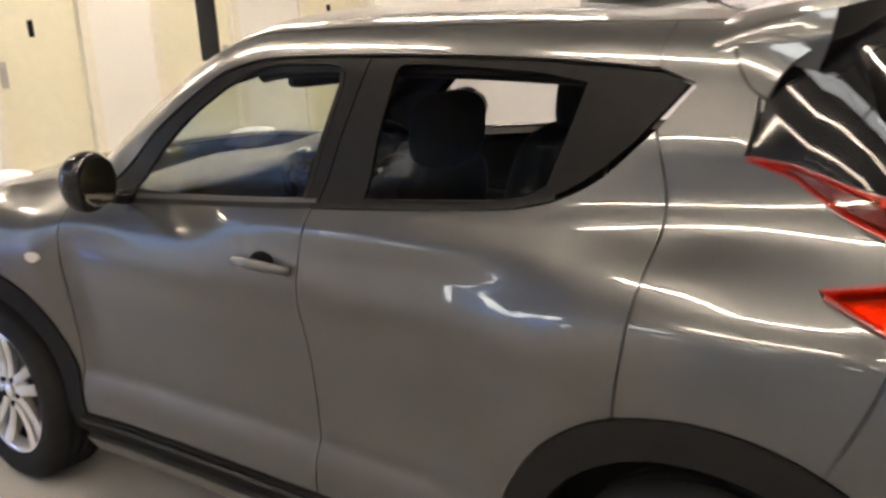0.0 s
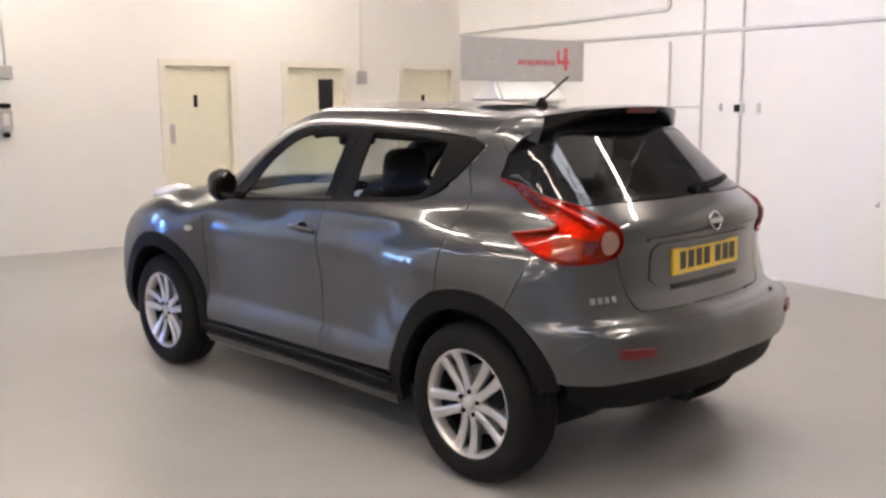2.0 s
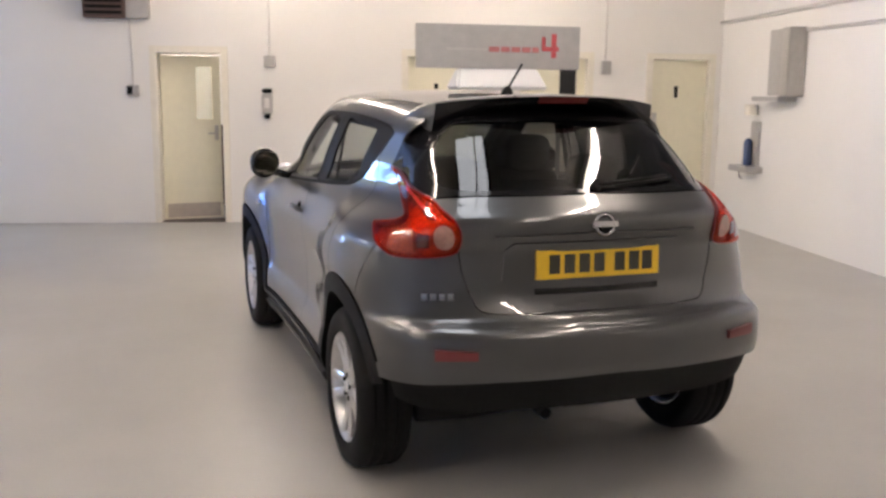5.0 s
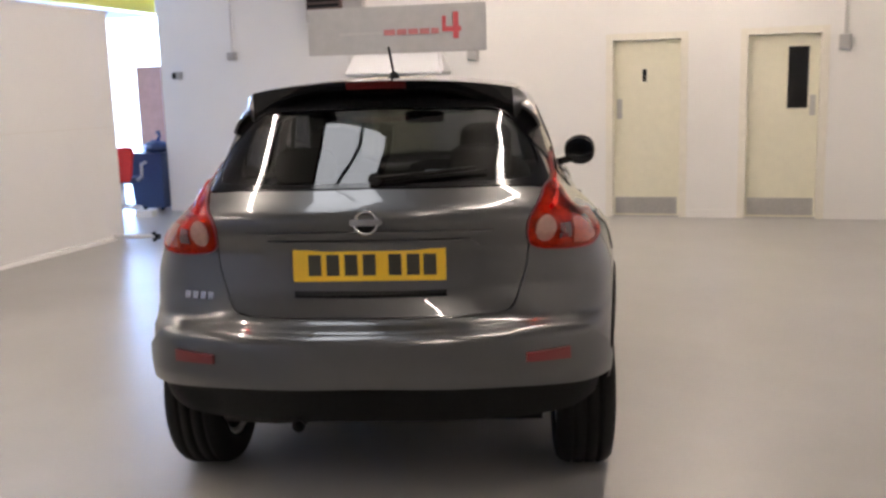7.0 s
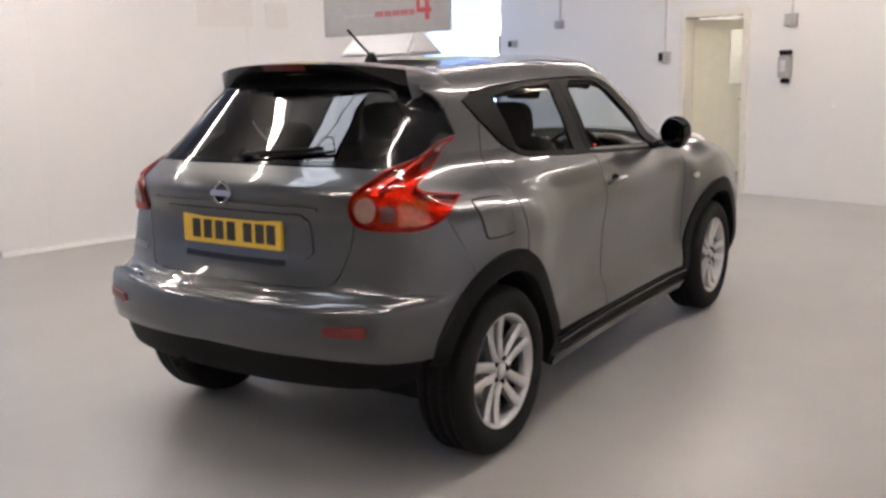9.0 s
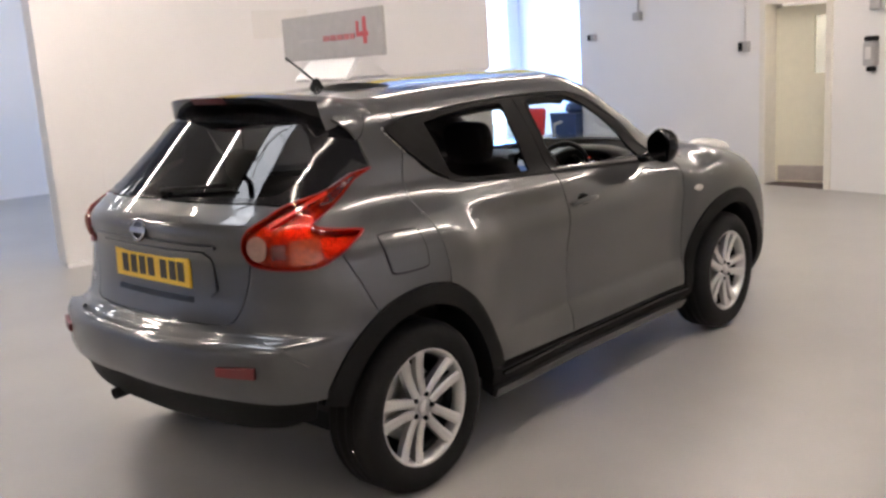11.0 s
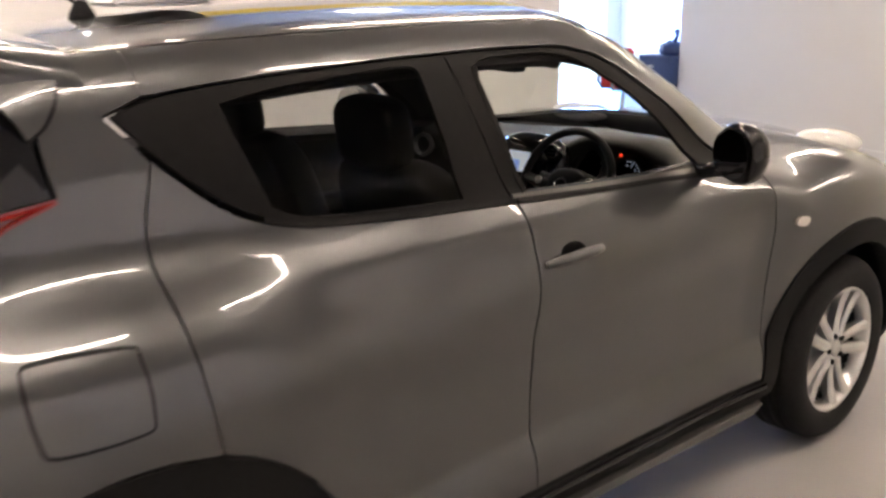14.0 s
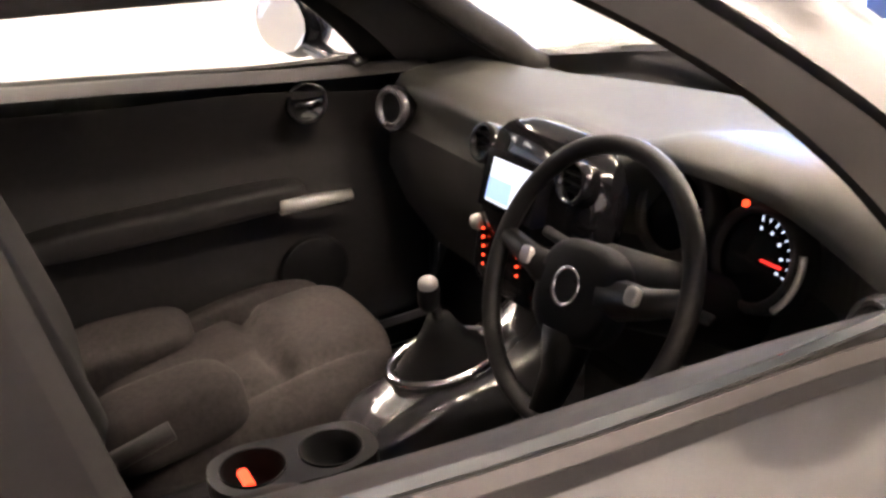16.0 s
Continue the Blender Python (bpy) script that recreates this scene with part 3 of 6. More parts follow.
# swivel chair beside the bin
e = empty("office_chair", bay @ pose(-6.03, 5.66, 0, 0, 0, 200) @ Matrix.Diagonal((0.92, 0.92, 1.0, 1)), label="red-backed swivel office chair with pale star base", category="chair")
bm = boxes((-0.25, 0.25, 0.19, 0.245, 0.44, 0.89), bevel=0.025)
for v in bm.verts:
    v.co.x *= 0.80 + 0.24 * (v.co.z - 0.50) / 0.36
    v.co.y += 0.10 * (v.co.x / 0.25) ** 2 * -0.35 + 0.06 * (v.co.z - 0.5)
part("backrest", bm, M_RED, e, "red moulded backrest")
part("back_pad", boxes((-0.045, 0.045, 0.235, 0.262, 0.56, 0.64), bevel=0.008), M_DARK, e)
part("seat", boxes((-0.25, 0.25, -0.25, 0.20, 0.42, 0.49), bevel=0.03), M_BLUE, e, "dark blue seat")
part("back_stem", tube([(0, 0.10, 0.41), (0, 0.24, 0.42), (0, 0.26, 0.56)], 0.022), M_GREYBOX, e)
part("column", tube([(0, 0, 0.09), (0, 0, 0.42)], 0.028, seg=12), M_STRIP, e, "", True)
for sx in (-1, 1):
    part("armrest", tube([(sx * 0.24, 0.12, 0.45), (sx * 0.31, 0.10, 0.50), (sx * 0.31, 0.06, 0.66), (sx * 0.31, -0.16, 0.67)], 0.022, seg=8), M_GREYBOX, e, "grey looped armrest", True)
for k in range(5):
    c, q = math.cos(k * math.tau / 5 + 0.3), math.sin(k * math.tau / 5 + 0.3)
    leg = part("base_leg", tube([(0.02 * c, 0.02 * q, 0.11), (0.30 * c, 0.30 * q, 0.075)], 0.022, seg=8, radii=(0.03, 0.02)), M_STRIP, e, "pale star leg", True)
    part("castor", cyl(0.028, 0.04, pose(0.30 * c, 0.30 * q, 0.028, 90, 0, k * 72)), M_DARK, leg)
# odds and ends round the bin
e = empty("bag", bay @ pose(-5.84, 6.21, 0.78), label="crumpled blue bag lying on the bin lid", category="bag")
bm = bmesh.new()
bmesh.ops.create_icosphere(bm, subdivisions=3, radius=1)
rnd_ = random.Random(4)
for v in bm.verts:
    k = 1 + 0.16 * math.sin(7 * v.co.x + 3 * v.co.z) * math.cos(6 * v.co.y) + rnd_.uniform(-0.05, 0.05)
    v.co = (0.17 * v.co.x * k, 0.15 * v.co.y * k, max(0.10 * v.co.z * k + 0.06, 0.0))
part("sack", bm, M_BLUE, e, "", True)
part("tie", tube([(0.02, 0.0, 0.14), (0.05, 0.02, 0.22), (0.01, 0.04, 0.27)], 0.02, seg=8, radii=(0.03, 0.018, 0.035)), M_BLUE, e, "", True)
e = empty("carton", bay @ pose(-5.60, 5.52, 0.0, 0, 0, 15), label="small white carton on the workshop floor", category="box")
part("body", boxes((-0.11, 0.11, -0.08, 0.08, 0.0, 0.07), bevel=0.004), M_STRIP, e)
part("lid", boxes((-0.115, 0.115, -0.085, 0.085, 0.070, 0.085), bevel=0.003), M_STRIP, e)
e = empty("display_board", bay @ pose(-6.50, 7.5, 0), label="tall pinkish-brown board standing in the workshop", category="board")
part("board", boxes((-0.46, 0.46, -0.03, 0.03, 0.05, 1.97), bevel=0.006), M_PINK, e)
part("foot", boxes((-0.30, -0.2, -0.25, 0.25, 0.0, 0.05), bevel=0.006), M_STEEL, e)
part("foot", boxes((0.2, 0.30, -0.25, 0.25, 0.0, 0.05), bevel=0.006), M_STEEL, e)
e = empty("crane_beam", bay @ pose(-7.6, 5.0, 2.9), label="yellow steel lifting beam under the workshop ceiling", category="beam")
part("web", boxes((-0.04, 0.04, -4.0, 4.0, 0.0, 0.4), bevel=0.004), M_YELLOW, e)
part("flange", boxes((-0.14, 0.14, -4.0, 4.0, -0.03, 0.0), bevel=0.004), M_YELLOW, e)
for v in (-4.0, 4.0):
    part("hanger", boxes((-0.05, 0.05, v - 0.05, v + 0.05, 0.4, CEIL + 0.85 - 2.9)), M_STEEL, e)
for v in (-6.0, -3.0, 0.5, 4.0):
    for u in (-9.2, -6.6):
        ob = empty("workshop_light", bay @ pose(u, v, CEIL + 0.84), label="square lit panel on the dark workshop ceiling", category="ceiling light", group="workshop lights")
        part("frame", boxes((-0.42, 0.42, -0.42, 0.42, -0.04, 0.0), bevel=0.01), M_STEEL, ob)
        part("diffuser", boxes((-0.38, 0.38, -0.38, 0.38, -0.05, -0.041)), M_PANEL, ob, "glowing white diffuser")

# ---- the car: x to its right, y ahead, origin on the floor midway between the axles ----
AXLE, WHEEL_R = 1.265, 0.334
ARCH_R = 0.480


def pchip(x, pts):
    """Monotone cubic through pts (x rising)."""
    px, py = np.array([p[0] for p in pts], float), np.array([p[1] for p in pts], float)
    h, d = np.diff(px), np.diff(py) / np.diff(px)
    m = np.zeros(len(px))
    for i in range(1, len(px) - 1):
        if d[i - 1] * d[i] > 0:
            w1, w2 = 2 * h[i] + h[i - 1], h[i] + 2 * h[i - 1]
            m[i] = (w1 + w2) / (w1 / d[i - 1] + w2 / d[i])
    m[0], m[-1] = d[0], d[-1]
    x = np.asarray(x, float)
    xc = np.clip(x, px[0], px[-1])
    i = np.clip(np.searchsorted(px, xc, side="right") - 1, 0, len(h) - 1)
    t = (xc - px[i]) / h[i]
    y = (2 * t**3 - 3 * t**2 + 1) * py[i] + (t**3 - 2 * t**2 + t) * h[i] * m[i] + (-2 * t**3 + 3 * t**2) * py[i + 1] + (t**3 - t**2) * h[i] * m[i + 1]
    return y + np.where(x < px[0], (x - px[0]) * m[0], 0) + np.where(x > px[-1], (x - px[-1]) * m[-1], 0)


def table(pts, lo, hi):
    g = np.arange(lo, hi, 0.001)
    return g, pchip(g, pts)


# half widths at set heights along the car
SIDE = (
    (0.18, ((-2.0, 0.58), (-1.7, 0.62), (-1.3, 0.78), (0, 0.76), (1.3, 0.78), (2.1, 0.76))),
    (0.36, ((-2.0, 0.676), (-1.75, 0.755), (-1.3, 0.855), (-0.8, 0.845), (-0.2, 0.822), (0.5, 0.824), (0.85, 0.845), (1.3, 0.872), (1.7, 0.85), (2.1, 0.80))),
    (0.45, ((-2.0, 0.748), (-1.7, 0.806), (-1.3, 0.862), (-0.85, 0.845), (-0.3, 0.812), (0.4, 0.812), (0.85, 0.84), (1.3, 0.882), (1.7, 0.86), (2.1, 0.80))),
    (0.50, ((-2.0, 0.768), (-1.7, 0.819), (-1.3, 0.866), (-0.85, 0.838), (-0.60, 0.806), (-0.35, 0.791), (0.3, 0.788), (0.70, 0.803), (0.88, 0.839), (1.3, 0.886), (1.7, 0.86), (2.1, 0.80))),
    (0.54, ((-2.0, 0.774), (-1.7, 0.822), (-1.3, 0.866), (-0.85, 0.836), (-0.60, 0.806), (-0.35, 0.790), (0.3, 0.786), (0.70, 0.800), (0.88, 0.838), (1.3, 0.887), (1.7, 0.86), (2.1, 0.80))),
    (0.74, ((-2.0, 0.762), (-1.65, 0.828), (-1.3, 0.874), (-0.98, 0.856), (-0.75, 0.820), (-0.45, 0.803), (-0.2, 0.796), (0.3, 0.796), (0.70, 0.808), (0.92, 0.852), (1.25, 0.894), (1.7, 0.86), (2.1, 0.76))),
    (0.90, ((-2.0, 0.745), (-1.6, 0.824), (-1.2, 0.872), (-1.0, 0.868), (-0.87, 0.849), (-0.66, 0.824), (-0.4, 0.815), (0.3, 0.814), (0.72, 0.822), (0.95, 0.862), (1.3, 0.888), (1.7, 0.84), (2.1, 0.70))),
    (0.985, ((-1.9, 0.728), (-1.6, 0.785), (-1.25, 0.845), (-1.05, 0.838), (-0.87, 0.808), (-0.70, 0.794), (-0.4, 0.790), (-0.1, 0.790), (0.4, 0.775), (0.8, 0.815), (1.2, 0.858), (1.7, 0.81), (2.1, 0.66))),
    (1.045, ((-1.9, 0.69), (-1.5, 0.742), (-1.2, 0.786), (-1.0, 0.784), (-0.87, 0.773), (-0.7, 0.777), (-0.45, 0.778), (0.0, 0.763), (0.4, 0.735), (0.8, 0.745), (1.2, 0.815), (1.7, 0.75), (2.1, 0.56))),
    (1.10, ((-1.8, 0.650), (-1.4, 0.690), (-1.0, 0.716), (-0.5, 0.735), (0.0, 0.727), (0.4, 0.705), (0.7, 0.68), (1.2, 0.735), (1.7, 0.65), (2.1, 0.48))),
    (1.27, ((-1.6, 0.585), (-1.2, 0.632), (-0.8, 0.662), (-0.4, 0.672), (0.0, 0.665), (0.4, 0.648), (0.7, 0.63), (1.5, 0.55))),
    (1.45, ((-1.5, 0.52), (-1.1, 0.565), (-0.6, 0.592), (-0.2, 0.598), (0.2, 0.590), (0.6, 0.57), (1.5, 0.5))),
    (1.60, ((-1.5, 0.45), (-0.2, 0.53), (1.0, 0.47))),
)
CENTRE = ((-2.05, 1.40), (-1.5, 1.482), (-1.15, 1.516), (-0.93, 1.532), (-0.5, 1.555), (-0.1, 1.562), (0.18, 1.560), (0.38, 1.523), (0.68, 1.379),
          (1.02, 1.188), (1.14, 1.120), (1.26, 1.090), (1.50, 1.070), (1.78, 1.015), (2.02, 0.88), (2.15, 0.62))
TAIL = ((0.18, -1.55), (0.27, -1.77), (0.36, -1.905), (0.42, -1.938), (0.47, -1.955), (0.56, -1.985), (0.66, -1.982), (0.688, -1.974), (0.701, -1.940), (0.711, -1.902), (0.75, -1.868), (0.84, -1.836),
        (0.95, -1.832), (1.03, -1.862), (1.075, -1.872), (1.115, -1.845), (1.14, -1.815), (1.25, -1.69), (1.40, -1.52), (1.50, -1.42), (1.6, -1.3))
TAIL_BOW = ((0.2, 0.20), (0.6, 0.26), (0.7, 0.26), (0.8, 0.22), (1.0, 0.27), (1.14, 0.42), (1.4, 0.55), (1.6, 0.6))
SIDE_T = [table(s[1], -2.6, 2.8) for s in SIDE]
CENTRE_T, TAIL_T, BOW_T = table(CENTRE, -3, 3.5), table(TAIL, -0.5, 2.6), table(TAIL_BOW, -0.5, 2.6)


def half_width(y, z):
    zs = [s[0] for s in SIDE]
    ws = np.stack([np.interp(y, *t) for t in SIDE_T])
    n = len(zs)
    m = np.zeros_like(ws)
    d = np.stack([(ws[i + 1] - ws[i]) / (zs[i + 1] - zs[i]) for i in range(n - 1)])
    for i in range(1, n - 1):
        m[i] = (d[i - 1] * (zs[i + 1] - zs[i]) + d[i] * (zs[i] - zs[i - 1])) / (zs[i + 1] - zs[i - 1])
    m[0], m[-1] = d[0], d[-1]
    zc = np.clip(z, zs[0], zs[-1])
    i = np.clip(np.searchsorted(zs, zc, side="right") - 1, 0, n - 2)
    z0 = np.array(zs)[i]
    h = np.diff(zs)[i]
    k = np.arange(len(zc))
    t = (zc - z0) / h
    a, b, ma, mb = ws[i, k], ws[i + 1, k], m[i, k], m[i + 1, k]
    w = (2 * t**3 - 3 * t**2 + 1) * a + (t**3 - 2 * t**2 + t) * h * ma + (-2 * t**3 + 3 * t**2) * b + (t**3 - t**2) * h * mb
    return w + np.where(z > zs[-1], (z - zs[-1]) * -0.6, 0)


def smax(a, b, k):
    h = np.maximum(k - np.abs(a - b), 0) / k
    return np.maximum(a, b) + h * h * k * 0.25


def body(x, y, z):
    """Below nought inside the car's outer skin."""
    ax = np.abs(x)
    side = ax - half_width(y, z)
    rear = np.interp(z, *TAIL_T) + np.interp(z, *BOW_T) * 1.35 * np.maximum(ax - 0.12, 0) ** 2 + 0.10 * x**6 - y
    f = np.clip((y - 0.98) / 0.35, 0, 1)
    fall = 0.16 - 0.11 * f * f * (3 - 2 * f)
    top = (z - (np.interp(y + 0.42 * x * x, *CENTRE_T) - fall * x * x)) * 0.9
    nose = y - (2.10 - 0.30 * x * x - 0.5 * (z - 0.55) ** 2)
    return smax(smax(side, smax(rear, nose, 0.02), 0.13), top, 0.085)


def along(o, d, far=1.6, near=0.0):
    """Where rays from inside (o, direction d) leave the skin, found from outside inwards."""
    n = len(o)
    ts = np.linspace(far, near, 56)
    lo, hi = np.full(n, near), np.full(n, far)
    found = np.zeros(n, bool)
    last = np.full(n, far)
    for t in ts:
        p = o + d * t
        inside = (body(p[:, 0], p[:, 1], p[:, 2]) < 0) & ~found
        lo[inside], hi[inside] = t, last[inside]
        found |= inside
        last[:] = t
    hi = np.where(found, hi, near + 1e-3)
    for _ in range(19):
        mid = (lo + hi) / 2
        p = o + d * mid[:, None]
        inn = body(p[:, 0], p[:, 1], p[:, 2]) < 0
        lo, hi = np.where(inn, mid, lo), np.where(inn, hi, mid)
    return o + d * lo[:, None]


def gradient(p):
    e = 0.004
    g = np.stack([body(p[:, 0] + e * (a == 0), p[:, 1] + e * (a == 1), p[:, 2] + e * (a == 2)) -
                  body(p[:, 0] - e * (a == 0), p[:, 1] - e * (a == 1), p[:, 2] - e * (a == 2)) for a in range(3)], 1)
    return g / np.linalg.norm(g, axis=1, keepdims=True)


PX, PY, PR = 0.40, -1.35, 0.50          # pivot of the wrap round the tail
FX, FY = 0.40, 1.45


def wrap(s, z):
    """Right-hand skin by the length s along the side (equal to y there) and the height z, wrapped round both ends."""
    s, z = np.asarray(s, float), np.asarray(z, float)
    o, d = np.zeros((len(s), 3)), np.zeros((len(s), 3))
    o[:, 2] = z
    mid = (s >= PY) & (s <= FY)
    o[:, 1], d[:, 0] = np.where(mid, s, 0), np.where(mid, 1.0, 0)
    a = np.clip((PY - s) / PR, 0, math.pi / 2)
    r = s < PY
    over = np.maximum(PY - PR * math.pi / 2 - s, 0)
    o[r, 0], o[r, 1] = PX - over[r], PY
    d[r, 0], d[r, 1] = np.cos(a[r]), -np.sin(a[r])
    a = np.clip((s - FY) / PR, 0, math.pi / 2)
    f = s > FY
    over = np.maximum(s - FY - PR * math.pi / 2, 0)
    o[f, 0], o[f, 1] = FX - over[f], FY
    d[f, 0], d[f, 1] = np.cos(a[f]), np.sin(a[f])
    return along(o, d)


def from_top(x, y):
    o = np.zeros((len(x), 3))
    o[:, 0], o[:, 1], o[:, 2] = x, y, 0.6
    d = np.tile((0.0, 0.0, 1.0), (len(x), 1))
    return along(o, d)


def from_rear(x, z):
    o = np.zeros((len(x), 3))
    o[:, 0], o[:, 1], o[:, 2] = x, -0.9, z
    return along(o, np.tile((0.0, -1.0, 0.0), (len(x), 1)))


def dense(pts, step=0.02, closed=True):
    out = []
    n = len(pts)
    for i in range(n if closed else n - 1):
        a, b = np.array(pts[i], float), np.array(pts[(i + 1) % n], float)
        k = max(1, int(np.linalg.norm(b - a) / step + 0.5))
        out += [tuple(a + (b - a) * j / k) for j in range(k)]
    if not closed:
        out.append(tuple(pts[-1]))
    return out


def bend(pts, n=8, closed=False):
    """A smooth curve through pts."""
    P = [np.array(p, float) for p in pts]
    m = len(P)
    out = []
    for i in range(m if closed else m - 1):
        p0, p1, p2, p3 = (P[(i - 1) % m] if closed or i else P[i]), P[i], P[(i + 1) % m], (P[(i + 2) % m] if closed or i < m - 2 else P[(i + 1) % m])
        out += [tuple(0.5 * (2 * p1 + (p2 - p0) * t + (2 * p0 - 5 * p1 + 4 * p2 - p3) * t * t + (3 * p1 - p0 - 3 * p2 + p3) * t**3)) for t in np.arange(n) / n]
    if not closed:
        out.append(tuple(P[-1]))
    return out


def arc(cy, cz, r, a0, a1, n=26):
    """Points on a circle, by degrees from straight up towards the front."""
    return [(cy + r * math.sin(radians(a)), cz + r * math.cos(radians(a))) for a in np.linspace(a0, a1, n)]


def inside_poly(p, poly):
    x, y = p[:, 0], p[:, 1]
    res = np.zeros(len(p), bool)
    q = np.array(poly)
    j = len(q) - 1
    for i in range(len(q)):
        c = ((q[i, 1] > y) != (q[j, 1] > y)) & (x < (q[j, 0] - q[i, 0]) * (y - q[i, 1]) / (q[j, 1] - q[i, 1] + 1e-12) + q[i, 0])
        res ^= c
        j = i
    return res


from mathutils.geometry import delaunay_2d_cdt


def fill(outline, step):
    """Triangles over an outline, with inner points at a given step."""
    poly = dense(outline, step * 0.6)
    q = np.array(poly)
    lo, hi = q.min(0), q.max(0)
    gx, gy = np.meshgrid(np.arange(lo[0], hi[0], step), np.arange(lo[1], hi[1], step * 0.87))
    gx = gx + (np.arange(gx.shape[0]) % 2)[:, None] * step / 2
    g = np.stack([gx.ravel(), gy.ravel()], 1)
    g = g[inside_poly(g, poly)]
    if len(g):
        dist = np.full(len(g), 9.0)
        for i in range(len(q)):
            dist = np.minimum(dist, np.hypot(g[:, 0] - q[i, 0], g[:, 1] - q[i, 1]))
        g = g[dist > step * 0.55]
    pts = [Vector(p) for p in poly] + [Vector(p) for p in g]
    n = len(poly)
    v, _, f, *_ = delaunay_2d_cdt(pts, [(i, (i + 1) % n) for i in range(n)], [], 1, 1e-6)
    return np.array([tuple(p) for p in v]), [tuple(t) for t in f]


PLACED = {}


def skin_mesh(name, uv, faces, place, off=0.0, hem=0.014, mirror=False, flip=False):
    """A panel on the skin: its points placed by place(u, v), moved out by off, with hems turned in."""
    key = id(uv)
    if key not in PLACED or PLACED[key][0] is not uv:
        p = place(uv[:, 0], uv[:, 1])
        PLACED[key] = (uv, p, gradient(p))
    _, p, n = PLACED[key]
    p = p + n * off
    if flip:
        n = -n
    if mirror:
        p, n = p * (-1, 1, 1), n * (-1, 1, 1)
    tris = []
    for t in faces:
        a, b, c = (p[i] for i in t[:3])
        u, w, q = b - a, c - a, n[t[0]] + n[t[1]] + n[t[2]]
        turn = (u[1] * w[2] - u[2] * w[1]) * q[0] + (u[2] * w[0] - u[0] * w[2]) * q[1] + (u[0] * w[1] - u[1] * w[0]) * q[2]
        tris.append(t if turn > 0 else t[::-1])
    verts, norms, polys = [tuple(q) for q in p], [tuple(q) for q in n], [tuple(t) for t in tris]
    if hem:
        count = {}
        for t in tris:
            for i in range(len(t)):
                e = (t[i], t[(i + 1) % len(t)])
                count[e] = count.get(e, 0) + 1
        rim = [e for e in count if (e[1], e[0]) not in count]
        top, bot = {}, {}
        cen = p.mean(0)
        for a, b in rim:
            ed = p[b] - p[a]
            outw = np.cross(ed, n[a])
            outw = outw / (np.linalg.norm(outw) + 1e-9)
            ids = []
            for k, i in enumerate((a, b)):
                verts += [tuple(p[i]), tuple(p[i] - n[i] * hem)]
                norms += [tuple(outw), tuple(outw)]
                ids.append(len(verts) - 2)
            polys.append((ids[1], ids[0], ids[0] + 1, ids[1] + 1))
    me = bpy.data.meshes.new(name)
    me.from_pydata(verts, [], polys)
    me.polygons.foreach_set("use_smooth", [True] * len(me.polygons))
    me.update()
    me.normals_split_custom_set_from_vertices(norms)
    return me


def skin(name, outline, place, mat, parent, label="", step=0.035, sides=2, **kw):
    """Panel objects: one, or one for each side of the car."""
    uv, faces = fill(outline, step)
    made = []
    for k in range(sides):
        me = skin_mesh(name, uv, faces, place, mirror=(k == 1), **kw)
        me.materials.append(mat)
        ob = new(name, me)
        ob.parent = parent[k] if isinstance(parent, (list, tuple)) else parent
        if label:
            tagged(ob, label)
        made.append(ob)
    return made


def strip(name, line, place, mat, parent, width=0.008, out=0.002, sides=2, label="", depth=None):
    """A narrow raised band along a line on the skin."""
    line = dense(line, 0.02, False)
    q = np.array(line)
    t = np.gradient(q, axis=0)
    t /= np.linalg.norm(t, axis=1, keepdims=True) + 1e-9
    nrm = np.stack([-t[:, 1], t[:, 0]], 1)
    n = len(q)
    uv = np.concatenate([q + nrm * width / 2, q - nrm * width / 2])
    faces = [(i, i + 1, n + i + 1, n + i) for i in range(n - 1)]
    made = []
    for k in range(sides):
        me = skin_mesh(name, uv, faces, place, off=out, hem=depth or out + 0.004, mirror=(k == 1))
        me.materials.append(mat)
        ob = new(name, me)
        ob.parent = parent[k] if isinstance(parent, (list, tuple)) else parent
        if label:
            tagged(ob, label)
        made.append(ob)
    return made


car = empty("car", label="grey metallic crossover car with black arch cladding, parked", category="car")

# edge between roof and sides, as a line in plan
EDGE = bend([(-1.17, 0.485), (-0.9, 0.515), (-0.5, 0.537), (-0.1, 0.540), (0.12, 0.536), (0.36, 0.548), (0.60, 0.568), (0.84, 0.600), (0.99, 0.630)], 8)
EDGE_XYZ = from_top(np.array([e[1] for e in EDGE]), np.array([e[0] for e in EDGE]))
edge_side = [(float(p[1]), float(p[2])) for p in EDGE_XYZ]      # the same line seen from the side

# window outline on the side
DLO_LOW = bend([(0.72, 1.048), (0.45, 1.060), (-0.15, 1.092), (-0.62, 1.119), (-0.80, 1.134), (-0.92, 1.174), (-1.03, 1.255), (-1.135, 1.372)], 6)
DLO_TOP = bend([(-1.135, 1.372), (-1.02, 1.400), (-0.7, 1.424), (-0.3, 1.436), (0.0, 1.434), (0.12, 1.419), (0.24, 1.382), (0.45, 1.259), (0.60, 1.150), (0.72, 1.048)], 6)

# body side: pillars and roof rail round the windows
DOOR_TOP = [(0.80, 1.030), (0.45, 1.047), (-0.15, 1.083), (-0.62, 1.111), (-0.80, 1.125), (-0.90, 1.149), (-0.985, 1.195), (-1.085, 1.288)]
door_top = bend(DOOR_TOP, 6)
g = 0.0022
